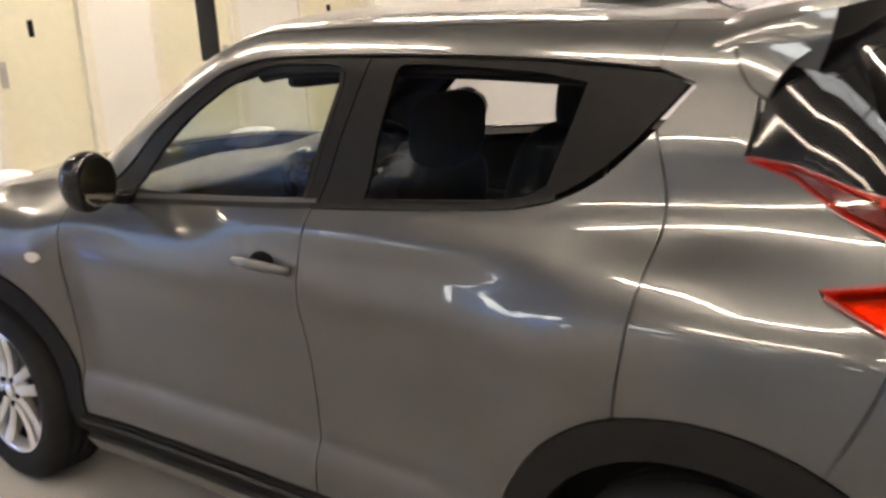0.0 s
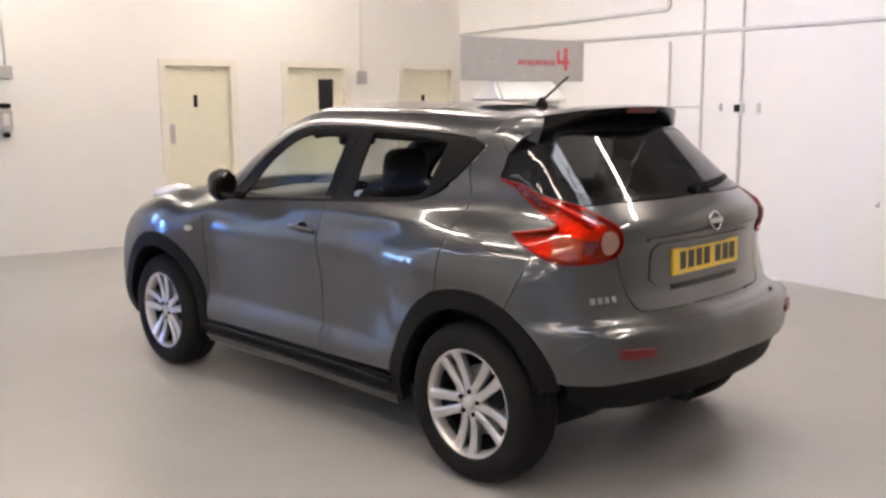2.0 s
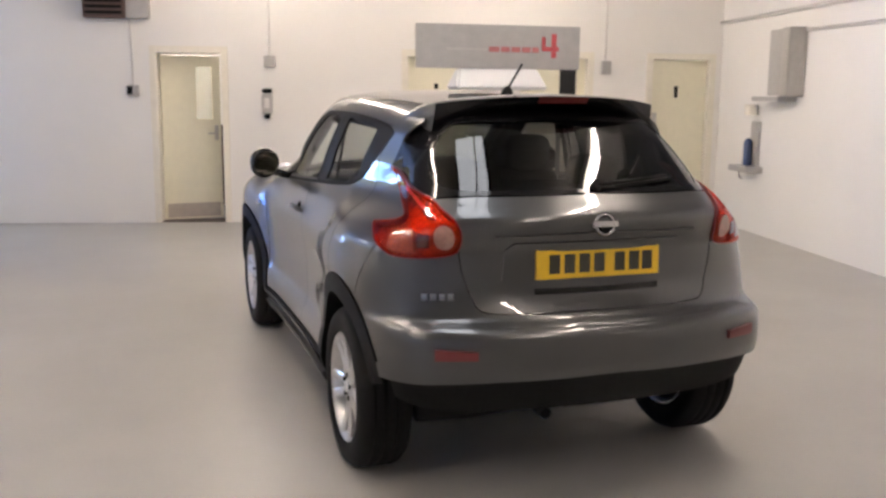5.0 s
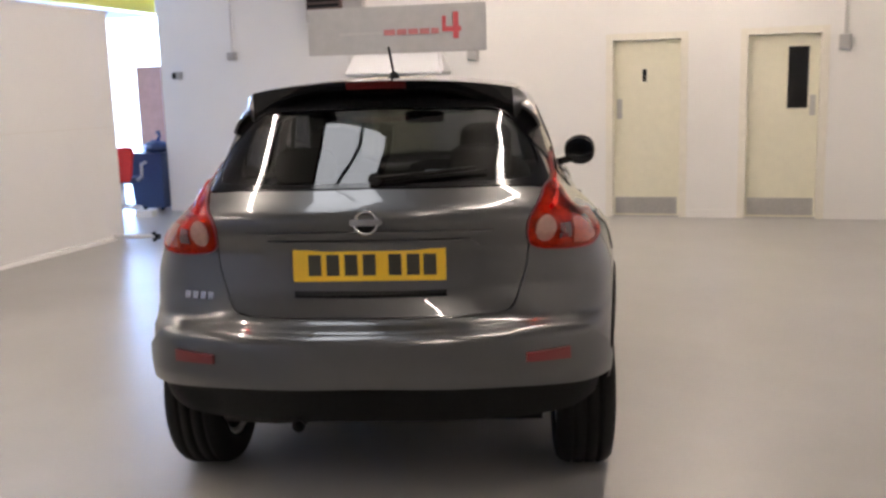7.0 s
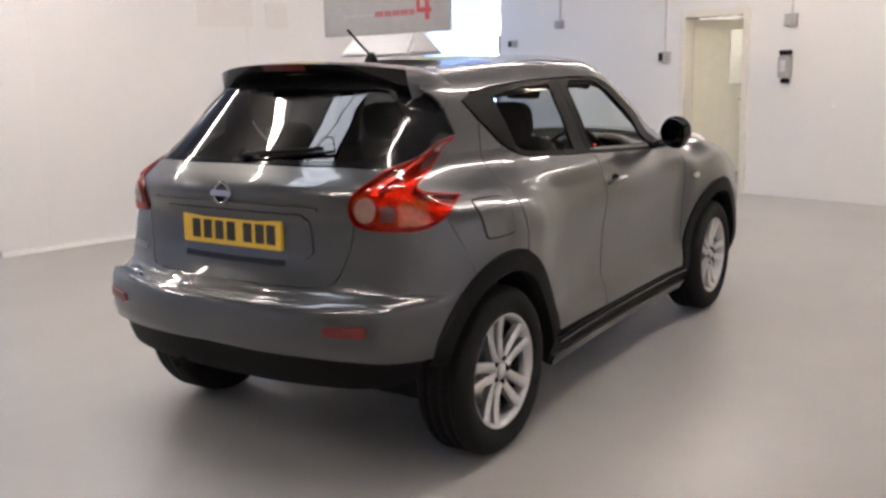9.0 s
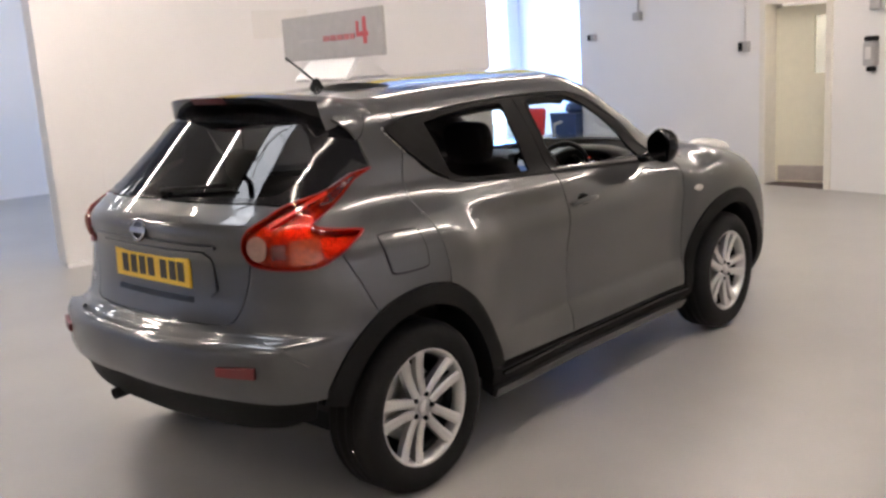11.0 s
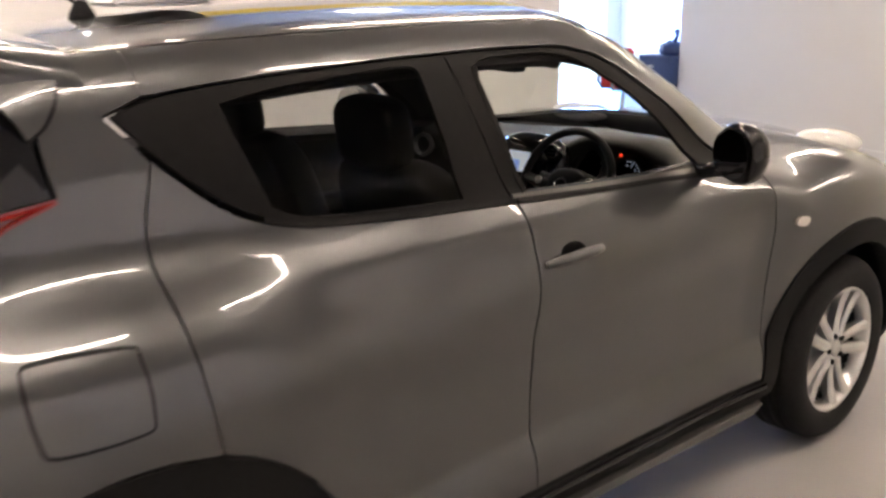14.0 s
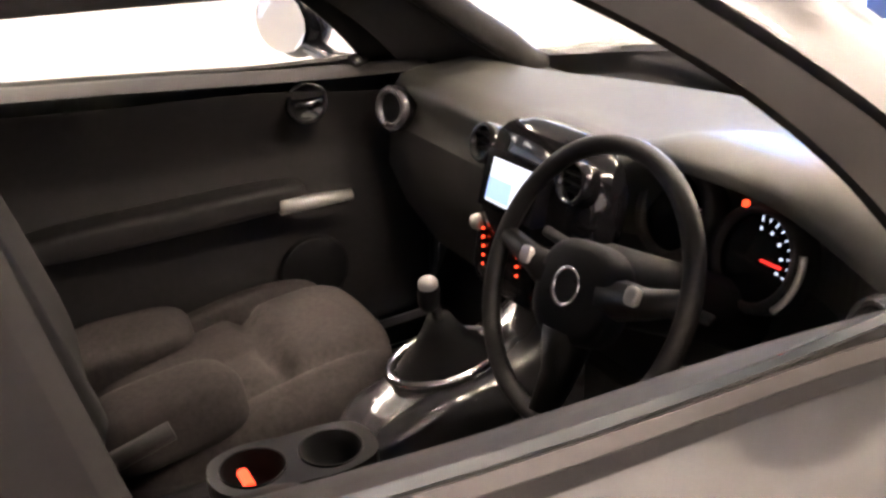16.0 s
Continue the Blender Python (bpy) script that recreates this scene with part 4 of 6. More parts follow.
# doors, wings and quarters
BTOP = float(np.interp(-0.232, [p[0] for p in door_top[::-1]], [p[1] for p in door_top[::-1]]))
b_seam = bend([(-0.232, BTOP), (-0.226, 1.03), (-0.222, 0.97), (-0.228, 0.80), (-0.235, 0.40)], 6)
c_seam = bend([(-1.085, 1.288), (-1.118, 1.17), (-1.128, 1.05), (-1.122, 0.92), (-1.103, 0.790)], 6)
a_seam = [(0.80, 1.030), (0.805, 0.85), (0.79, 0.40)]


def shift(line, dy):
    return [(y + dy, z) for y, z in line]


def between(line, lo, hi):
    return [p for p in line if lo < p[0] < hi]


SILL = 0.357
rear_arch = lambda a0, a1, n=26: arc(-AXLE, WHEEL_R, ARCH_R, a0, a1, n)
front_arch = lambda a0, a1, n=26: arc(AXLE, WHEEL_R, ARCH_R, a0, a1, n)


doors_f = [empty("front_door"), empty("front_door")]
doors_r = [empty("rear_door"), empty("rear_door")]
for e in (*doors_f, *doors_r):
    e.parent = car

top_f = [p for p in door_top if p[0] > -0.224]
skin("door_skin", shift(a_seam, -g) + [(0.79, SILL), (-0.235 + g, SILL)] + shift(b_seam, g)[::-1] + top_f[::-1], wrap, M_PAINT, doors_f)
top_r = [p for p in door_top if -1.08 < p[0] < -0.240]
rear_low = [p for p in arc(-AXLE, WHEEL_R, ARCH_R + 0.002, 21, 95, 30) if p[1] > SILL + 0.004]
skin("door_skin", top_r[::-1] + shift(b_seam, -g) + [(-0.235 - g, SILL)] + rear_low[::-1] + shift(c_seam, g)[::-1], wrap, M_PAINT, doors_r)

# lamp cluster, by (s, z)
LAMP_IN = [(-1.462, 1.040), (-1.57, 1.050), (-1.675, 1.064), (-1.708, 1.083), (-1.66, 1.106), (-1.55, 1.140), (-1.40, 1.190), (-1.262, 1.240)]
LAMP_TOP = [(-1.262, 1.240), (-1.42, 1.216), (-1.60, 1.183), (-1.75, 1.160), (-1.84, 1.144), (-1.90, 1.115)]
LAMP_LOW = [(-1.645, 0.968), (-1.55, 1.008), (-1.462, 1.040)]
LAMP = bend(LAMP_TOP + [(-1.965, 1.074), (-1.986, 1.030), (-1.975, 0.978), (-1.93, 0.953), (-1.82, 0.944), (-1.71, 0.947)] + LAMP_LOW, 6) + bend(LAMP_IN, 5)[1:-1]
lamp_top_edge = bend(LAMP_TOP, 6)
lamp_low_edge = bend(LAMP_LOW, 6)
lamp_mid = bend(LAMP_IN, 5)
GLASS_SIDE = bend([(-1.262, 1.246), (-1.270, 1.30), (-1.268, 1.37), (-1.240, 1.425)], 6)

# quarter: from the rear door to the lamp, up to the roof edge
JOIN = float(np.interp(-1.07, [p[0] for p in edge_side], [p[1] for p in edge_side]))
quarter = (shift(c_seam, -g) + rear_arch(19.3, -27, 20)[1:]
           + [(-1.60, 0.983)] + [p for p in lamp_low_edge if p[0] > -1.592] + lamp_mid[1:] + [(y + 0.006, z) for y, z in GLASS_SIDE]
           + [p for p in edge_side if p[0] <= -1.165] + [p for p in edge_side if -1.165 < p[0] < -1.073]
           + [(-1.071, JOIN), (-1.071, 1.402), (-1.147, 1.374)] + [(y - 0.012, z - 0.008) for y, z in DLO_LOW[::-1] if y < -1.09])
skin("rear_quarter", quarter, wrap, M_PAINT, car)

# roof rail and windscreen pillar
rail = [(-1.069, JOIN)] + [p for p in edge_side if p[0] >= -1.066] + [(0.88, 1.052), (0.80, 1.040)] + [(y + 0.006, z + 0.008) for y, z in DLO_TOP[::-1] if y > -1.07] + [(-1.07, 1.404)]
skin("roof_rail", rail, wrap, M_PAINT, car)

# front wing
wing_top = bend([(0.88, 1.046), (1.0, 1.052), (1.2, 1.046), (1.45, 1.022), (1.75, 0.968), (2.0, 0.885), (2.2, 0.80)], 6)
skin("front_wing", shift(a_seam, g)[::-1] + wing_top + [(2.2, 0.42), (1.69, 0.42)] + front_arch(78, -84, 34) + [(0.79 + g, SILL)], wrap, M_PAINT, car)
skin("front_bumper", [(2.206, 0.42), (2.206, 0.80), (2.62, 0.70), (2.62, 0.30), (2.1, 0.30), (1.72, 0.36), (1.70, 0.41)], wrap, M_PAINT, car)
# bonnet
wt = wrap(np.array([p[0] for p in wing_top]), np.array([p[1] for p in wing_top]))
bon_edge = [(float(p[0]) - 0.004, float(p[1])) for p in wt if p[1] < 1.85]
bonnet = [(x, y) for x, y in bon_edge] + [(0.35, 1.98), (0, 2.02), (-0.35, 1.98)] + [(-x, y) for x, y in bon_edge[::-1]] + [(-0.5, 1.12), (-0.25, 1.205), (0, 1.23), (0.25, 1.205), (0.5, 1.12)]
skin("bonnet", bonnet, from_top, M_PAINT, car, sides=1, step=0.045)
# headlamps on the wing tops
LAMP_AT = from_top(np.array([0.605]), np.array([1.56]))[0]
for sx in (-1, 1):
    bm = bmesh.new()
    bmesh.ops.create_uvsphere(bm, u_segments=32, v_segments=18, radius=1)
    for v in bm.verts:
        v.co = (0.066 * v.co.x, 0.215 * v.co.y, 0.046 * v.co.z)
    bmesh.ops.transform(bm, matrix=pose(sx * LAMP_AT[0], LAMP_AT[1], LAMP_AT[2] - 0.002, -9, sx * 14, -sx * 5), verts=bm.verts)
    part("headlamp", bm, M_HEADLAMP, car, "bright raised lamp on the wing top", True)

# roof
ed = [(x - 0.004, y) for y, x in EDGE if y <= 0.24]
roof_out = ed + [(0.40, 0.285), (0.2, 0.305), (0, 0.310), (-0.2, 0.305), (-0.40, 0.285)] + [(-x, y) for x, y in ed[::-1]] + [(-0.3, -1.185), (0, -1.19), (0.3, -1.185)]
skin("roof", roof_out, from_top, M_PAINT, car, sides=1, step=0.045)
# windscreen
ws = [(x - 0.012, y) for y, x in EDGE if y >= 0.25]
wind_out = ws + [(0.5, 1.10), (0.25, 1.185), (0, 1.21), (-0.25, 1.185), (-0.5, 1.10)] + [(-x, y) for x, y in ws[::-1]] + [(-0.40, 0.305), (-0.2, 0.325), (0, 0.330), (0.2, 0.325), (0.40, 0.305)]
skin("windscreen", wind_out, from_top, M_SCREENGLASS, car, "clear laminated windscreen", sides=1, step=0.05, off=-0.004, hem=0)[0].visible_shadow = False

# windows with black surrounds
front_pane = bend([(0.56, 1.082), (0.30, 1.082), (-0.10, 1.102), (-0.196, 1.108)], 5) + bend([(-0.196, 1.108), (-0.232, 1.25), (-0.264, 1.385), (-0.245, 1.414), (-0.19, 1.425)], 5)[1:] + \
    bend([(-0.19, 1.425), (-0.03, 1.426), (0.05, 1.418), (0.13, 1.395), (0.30, 1.305), (0.44, 1.198), (0.56, 1.082)], 6)[1:-1]
rear_pane = bend([(-0.385, 1.121), (-0.62, 1.130), (-0.80, 1.148), (-0.865, 1.175)], 5) + bend([(-0.865, 1.175), (-0.900, 1.28), (-0.925, 1.378)], 5)[1:] + \
    bend([(-0.925, 1.378), (-0.80, 1.398), (-0.62, 1.412), (-0.455, 1.419), (-0.422, 1.40)], 6)[1:] + bend([(-0.422, 1.40), (-0.405, 1.27), (-0.385, 1.121)], 5)[1:-1]


def band(outer, holes, step=0.03):
    """Triangles between an outline and its holes."""
    loops = [dense(outer, step * 0.6)] + [dense(h, step * 0.6) for h in holes]
    pts, edges = [], []
    for L in loops:
        k = len(pts)
        pts += L
        edges += [(k + i, k + (i + 1) % len(L)) for i in range(len(L))]
    v, _, f, *_ = delaunay_2d_cdt([Vector(p) for p in pts], edges, [], 1, 1e-6)
    uv = np.array([tuple(p) for p in v])
    cen = np.array([uv[list(t)].mean(0) for t in f])
    keep = inside_poly(cen, loops[0])
    for h in loops[1:]:
        keep &= ~inside_poly(cen, h)
    return uv, [tuple(t) for t, k in zip(f, keep) if k]


def banded(name, outer, holes, mat, parent, label="", off=0.0, hem=0.012, place=wrap, sides=2):
    uv, faces = band(outer, holes)
    for k in range(sides):
        me = skin_mesh(name, uv, faces, place, off=off, hem=hem, mirror=(k == 1))
        me.materials.append(mat)
        ob = new(name, me)
        ob.parent = parent[k] if isinstance(parent, (list, tuple)) else parent
        if label:
            tagged(ob, label)


dlo_f = [p for p in DLO_LOW if p[0] > -0.233] + [(-0.238, 1.098), (-0.335, 1.435)] + [p for p in DLO_TOP if p[0] > -0.330][:-1]
dlo_r = [(-0.242, 1.098)] + [p for p in DLO_LOW if p[0] < -0.25] + [p for p in DLO_TOP[1:] if p[0] < -0.345] + [(-0.339, 1.435)]
banded("window_surround", dlo_f, [front_pane], M_SATIN, doors_f, "black window surround", off=-0.003)
banded("window_surround", dlo_r, [rear_pane], M_SATIN, doors_r, "black window surround with hidden handle", off=-0.003)
uv, fc = fill(front_pane, 0.06)
me = skin_mesh("window_pane", uv, fc, wrap, off=-0.007, hem=0, mirror=True)
me.materials.append(M_GLASS)
ob = new("window_pane", me)
ob.parent, ob.visible_shadow = doors_f[1], False
strip("window_pane", [(0.58, 1.078), (0.30, 1.080), (-0.10, 1.100), (-0.19, 1.105)], wrap, M_EDGE, doors_f[0], width=0.018, out=-0.008, sides=1, depth=0.004, label="top edge of the lowered window")
for ob in skin("window_pane", rear_pane, wrap, M_TINT2, doors_r, step=0.06, off=-0.007, hem=0):
    ob.visible_shadow = True
strip("belt_moulding", [(p[0], p[1] + 0.005) for p in dense(DLO_LOW, 0.03, False) if -0.262 < p[0] < 0.70], wrap, M_BELTLINE, doors_f, width=0.013, out=0.002, label="dark grey satin waist moulding")
strip("window_channel", [(-0.190, 1.107), (-0.226, 1.25), (-0.257, 1.375), (-0.252, 1.405)], wrap, M_CHANNEL, doors_f, width=0.014, out=-0.001, depth=0.02, label="grey rubber window channel")
strip("waist_seal", [(0.70, 1.042), (0.45, 1.052), (-0.15, 1.087), (-0.231, 1.0925)], wrap, M_TRIM, doors_f, width=0.012, out=0.004)
strip("waist_seal", [(-0.234, 1.0925), (-0.62, 1.115), (-0.80, 1.130), (-0.89, 1.152)], wrap, M_TRIM, doors_r, width=0.012, out=0.004)

# black cladding: arches and sills
def ring_panel(axle, a0, a1, name):
    outer = arc(axle, WHEEL_R, ARCH_R - 0.002, a0, a1, 40)
    inner = arc(axle, WHEEL_R, 0.398, a1, a0, 36)
    skin(name, outer + inner, wrap, M_TRIM, car, "matt black wheel-arch cladding", step=0.03, off=0.007, hem=0.05)


ring_panel(-AXLE, 86, -72, "arch_cladding")
ring_panel(AXLE, 100, -97, "arch_cladding")
sill_out = [(0.825, 0.351), (-0.790, 0.351), (-0.862, 0.372), (-0.860, 0.30), (-0.83, 0.235), (0.80, 0.235), (0.825, 0.30)]
skin("sill_cladding", sill_out, wrap, M_TRIM, car, "matt black sill", off=0.010, hem=0.06, step=0.04)
skin("sill_lip", [(0.80, 0.282), (-0.835, 0.282), (-0.83, 0.240), (0.78, 0.240)], wrap, M_SILL, car, "grey satin lower edge of the sill", off=0.030, hem=0.03, step=0.05)
strip("sill_strip", [(0.80, 0.337), (-0.80, 0.337)], wrap, M_GLOSS, car, width=0.012, out=0.02)

# tailgate, bumper, lamps
TAIL_S = PY - PR * math.pi / 2 - PX      # s on the centre line


def s_of(x):
    return TAIL_S + x


# bumper: below the lamps, wrapping into the arches
bump_half = [(TAIL_S, 0.735), (s_of(0.30), 0.737), (s_of(0.42), 0.740), (s_of(0.469), 0.748), (-2.043, 0.767), (-2.025, 0.80), (-2.003, 0.85), (-1.984, 0.90), (-1.976, 0.955), (-1.970, 0.968)] + \
    [(-1.93, 0.947), (-1.82, 0.938), (-1.71, 0.941), (-1.648, 0.961), (-1.603, 0.979)] + rear_arch(-27.3, -68, 14) + [(-1.73, 0.502), (-1.85, 0.505), (-2.1, 0.518), (TAIL_S, 0.525)]


def both(half):
    """A half outline on the wrap, completed with its mirror image; s past the centre means the left side."""
    return half + [(2 * TAIL_S - s, z) for s, z in half[::-1] if s > TAIL_S + 1e-6]


def wrap2(s, z):
    s = np.asarray(s, float)
    left = s < TAIL_S
    p = wrap(np.where(left, 2 * TAIL_S - s, s), z)
    p[:, 0] = np.where(left, -p[:, 0], p[:, 0])
    return p


skin("rear_bumper", both(bump_half), wrap2, M_PAINT, car, sides=1, step=0.03)
val_half = [(TAIL_S, 0.520), (-2.1, 0.513), (-1.85, 0.500), (-1.735, 0.496), (-1.745, 0.425), (-1.85, 0.395), (-2.0, 0.382), (TAIL_S, 0.378)]
skin("rear_valance", both(val_half), wrap2, M_TRIM, car, "black lower bumper valance", sides=1, off=-0.012, hem=0.03)
# tailgate below the glass
gate_half = [(TAIL_S, 0.739), (s_of(0.30), 0.741), (s_of(0.42), 0.744), (s_of(0.465), 0.752), (-2.048, 0.770), (-2.030, 0.80), (-2.008, 0.85), (-1.990, 0.90), (-1.981, 0.955), (-1.981, 0.978), (-1.992, 1.03), (-1.971, 1.080), (-1.906, 1.121), (-1.853, 1.147), (-1.92, 1.153), (-2.05, 1.160), (TAIL_S, 1.165)]
tailgate = empty("tailgate")
tailgate.parent = car
skin("gate_skin", both(gate_half), wrap2, M_PAINT, tailgate, sides=1, step=0.03)
glass_half = [(TAIL_S, 1.170), (-2.05, 1.165), (-1.92, 1.158), (-1.845, 1.153)] + [(s, z + 0.008) for s, z in lamp_top_edge[::-1] if s > -1.83] + [(s - 0.004, z) for s, z in GLASS_SIDE] + [(-1.35, 1.462), (-1.6, 1.475), (TAIL_S, 1.485)]
pane_half = [(TAIL_S, 1.184), (-2.05, 1.180), (-1.90, 1.186), (-1.75, 1.230), (-1.66, 1.30), (-1.69, 1.380), (-1.82, 1.415), (TAIL_S, 1.435)]
banded("glass_border", both(glass_half), [both(pane_half)], M_GLOSS, tailgate, "black glass border wrapping to the lamps", off=0.0, place=wrap2, sides=1)
skin("rear_window", both(pane_half), wrap2, M_TINT, tailgate, "dark privacy glass", sides=1, step=0.05, off=-0.003, hem=0)[0].visible_shadow = False

lamps = []
for k in range(2):
    e = empty("tail_lamp")
    e.parent = car
    lamps.append(e)
skin("lens", LAMP, wrap, M_LENS, lamps, "glossy red boomerang lens", step=0.02, off=0.012, hem=0)
skin("bowl", LAMP, wrap, M_BOWL, lamps, "bright faceted bowl behind the lens", step=0.014, off=-0.012, hem=0)
strip("lens_edge", LAMP + [LAMP[0]], wrap, M_REFLECTOR, lamps, width=0.010, out=0.010, depth=0.03)
amber = [(-1.682, 0.968), (-1.682, 1.030), (-1.70, 1.038), (-1.80, 1.040), (-1.80, 0.962), (-1.72, 0.960)]
skin("indicator_lens", amber, wrap, M_AMBER, lamps, "amber indicator", step=0.02, off=0.0145, hem=0.004)
rnd = [(-1.920 + 0.040 * math.cos(a), 1.022 + 0.041 * math.sin(a)) for a in np.linspace(0, math.tau, 20, endpoint=False)]
skin("reverse_lens", rnd, wrap, M_REVERSE, lamps, "round pale reversing lamp", step=0.02, off=0.017, hem=0.01)
skin("arm_insert", bend([(-1.33, 1.222), (-1.46, 1.202), (-1.60, 1.168), (-1.665, 1.135), (-1.59, 1.139), (-1.46, 1.180)], 4, True), wrap, M_DARKLENS, lamps, "dark insert in the upper arm", step=0.015, off=0.0125, hem=0.004)
skin("dark_cell", [(-1.812, 0.985), (-1.812, 1.030), (-1.862, 1.030), (-1.862, 0.985)], wrap, M_DARKLENS, lamps, "small dark cell beside the indicator", step=0.02, off=0.0145, hem=0.004)
# raised rib on the upper arm
strip("rib", bend([(-1.62, 1.172), (-1.72, 1.148), (-1.80, 1.118), (-1.875, 1.085)], 6), wrap, M_REDLENS, lamps, width=0.012, out=0.018)
refl = [(-1.965, 0.602), (-2.095, 0.604), (-2.095, 0.634), (-1.965, 0.642)]
skin("reflector", [(s + 0.06, z) for s, z in refl], wrap, M_REFLECTOR, car, "dark red reflector in the bumper", step=0.02, off=0.027, hem=0.02)

# painted cheek that carries the spoiler's end down the side of the glass, and the gap before it
cheek_edge = bend([(-1.188, 1.470), (-1.212, 1.428), (-1.232, 1.390), (-1.256, 1.360), (-1.283, 1.343)], 4)
skin("spoiler_cheek", cheek_edge + bend([(-1.283, 1.343), (-1.292, 1.368), (-1.308, 1.396), (-1.332, 1.418)], 4)[1:] + [(-1.30, 1.442), (-1.25, 1.462)], wrap, M_PAINT, tailgate,
     "painted end of the spoiler", step=0.015, off=0.009, hem=0.011)
strip("gate_gap", [(s + 0.004, z) for s, z in cheek_edge], wrap, M_DARK, car, width=0.006, out=0.003)

# number plate, badge and script
pl = empty("number_plate")
pl.parent = tailgate
pm = pose(0, -1.831, 0.915, 90 - 2, 0, 0)
pl.matrix_basis = pm
part("plinth", boxes((-0.275, 0.275, -0.066, 0.066, -0.045, -0.001), bevel=0.004), M_PAINT, tailgate).matrix_basis = pm
part("plate", boxes((-0.26, 0.26, -0.0555, 0.0555, 0.0, 0.012), bevel=0.003), M_PLATE, pl, "yellow plate with plain dark bars")
for k, x in enumerate((-0.185, -0.123, -0.061, 0.001, 0.088, 0.150, 0.206)):
    w = 0.022
    part("bar", boxes((x - w, x + w, -0.036, 0.036, 0.012, 0.0135)), M_BLACKBAR, pl)
bz = pose(0, -1.872, 1.062, 90 - 12, 0, 0) @ Matrix.Scale(0.82, 4)
badge = part("badge", lathe([(0.040, -0.004), (0.052, -0.004), (0.054, 0.004), (0.050, 0.010), (0.042, 0.010), (0.039, 0.004)], bz, 36), M_BADGE, tailgate, "round dull chrome badge", True)
part("badge_bar", (lambda b: (bmesh.ops.transform(b, matrix=bz, verts=b.verts), b)[1])(boxes((-0.066, 0.066, -0.013, 0.013, -0.002, 0.012), bevel=0.003)), M_BADGE, badge)
part("badge_back", cyl(0.041, 0.004, bz @ pose(0, 0, -0.004)), M_DARK, badge)
for k in range(4):
    s0 = -1.960 + 0.034 * k
    skin("script_bar", [(s0, 0.790), (s0 + 0.024, 0.790), (s0 + 0.026, 0.815), (s0 + 0.002, 0.815)], lambda s, z: wrap(s, z) * (-1, 1, 1), M_BADGE, car, sides=1, hem=0, off=0.004, step=0.03)
# gate handle recess and trim line under the plate: shadow drawn in black
strip("gate_lip_shade", [(s_of(-0.26), 0.815), (TAIL_S, 0.812), (s_of(0.26), 0.815)], wrap2, M_GLOSS, tailgate, width=0.022, out=0.003, sides=1)
skin("plate_panel", [(s_of(x), z) for x, z in ((-0.35, 0.832), (0.35, 0.832), (0.385, 0.86), (0.372, 0.975), (0.345, 1.000), (-0.345, 1.000), (-0.372, 0.975), (-0.385, 0.86))], wrap2, M_PAINT, tailgate, sides=1, off=0.006, hem=0.008)
strip("plate_lip", [(s_of(-0.42), 1.022), (TAIL_S, 1.030), (s_of(0.42), 1.022)], wrap2, M_PAINT, tailgate, width=0.012, out=0.012, sides=1, depth=0.02)
face_half = [(TAIL_S, 0.692), (s_of(0.46), 0.698), (-2.05, 0.704), (-1.92, 0.705), (-1.83, 0.690), (-1.75, 0.63), (-1.70, 0.56), (-1.712, 0.512), (-1.85, 0.512), (-2.1, 0.525), (TAIL_S, 0.532)]
skin("bumper_face", both(face_half), wrap2, M_PAINT, car, "raised lower bumper face", sides=1, step=0.03, off=0.015, hem=0.017)


# spoiler
def tip(p):
    """Rear edge of the spoiler at the share p of its half width."""
    q = abs(p)
    return 0.492 * p, -1.520 + 0.150 * q**2.2, 1.528 - 0.032 * q**2.6


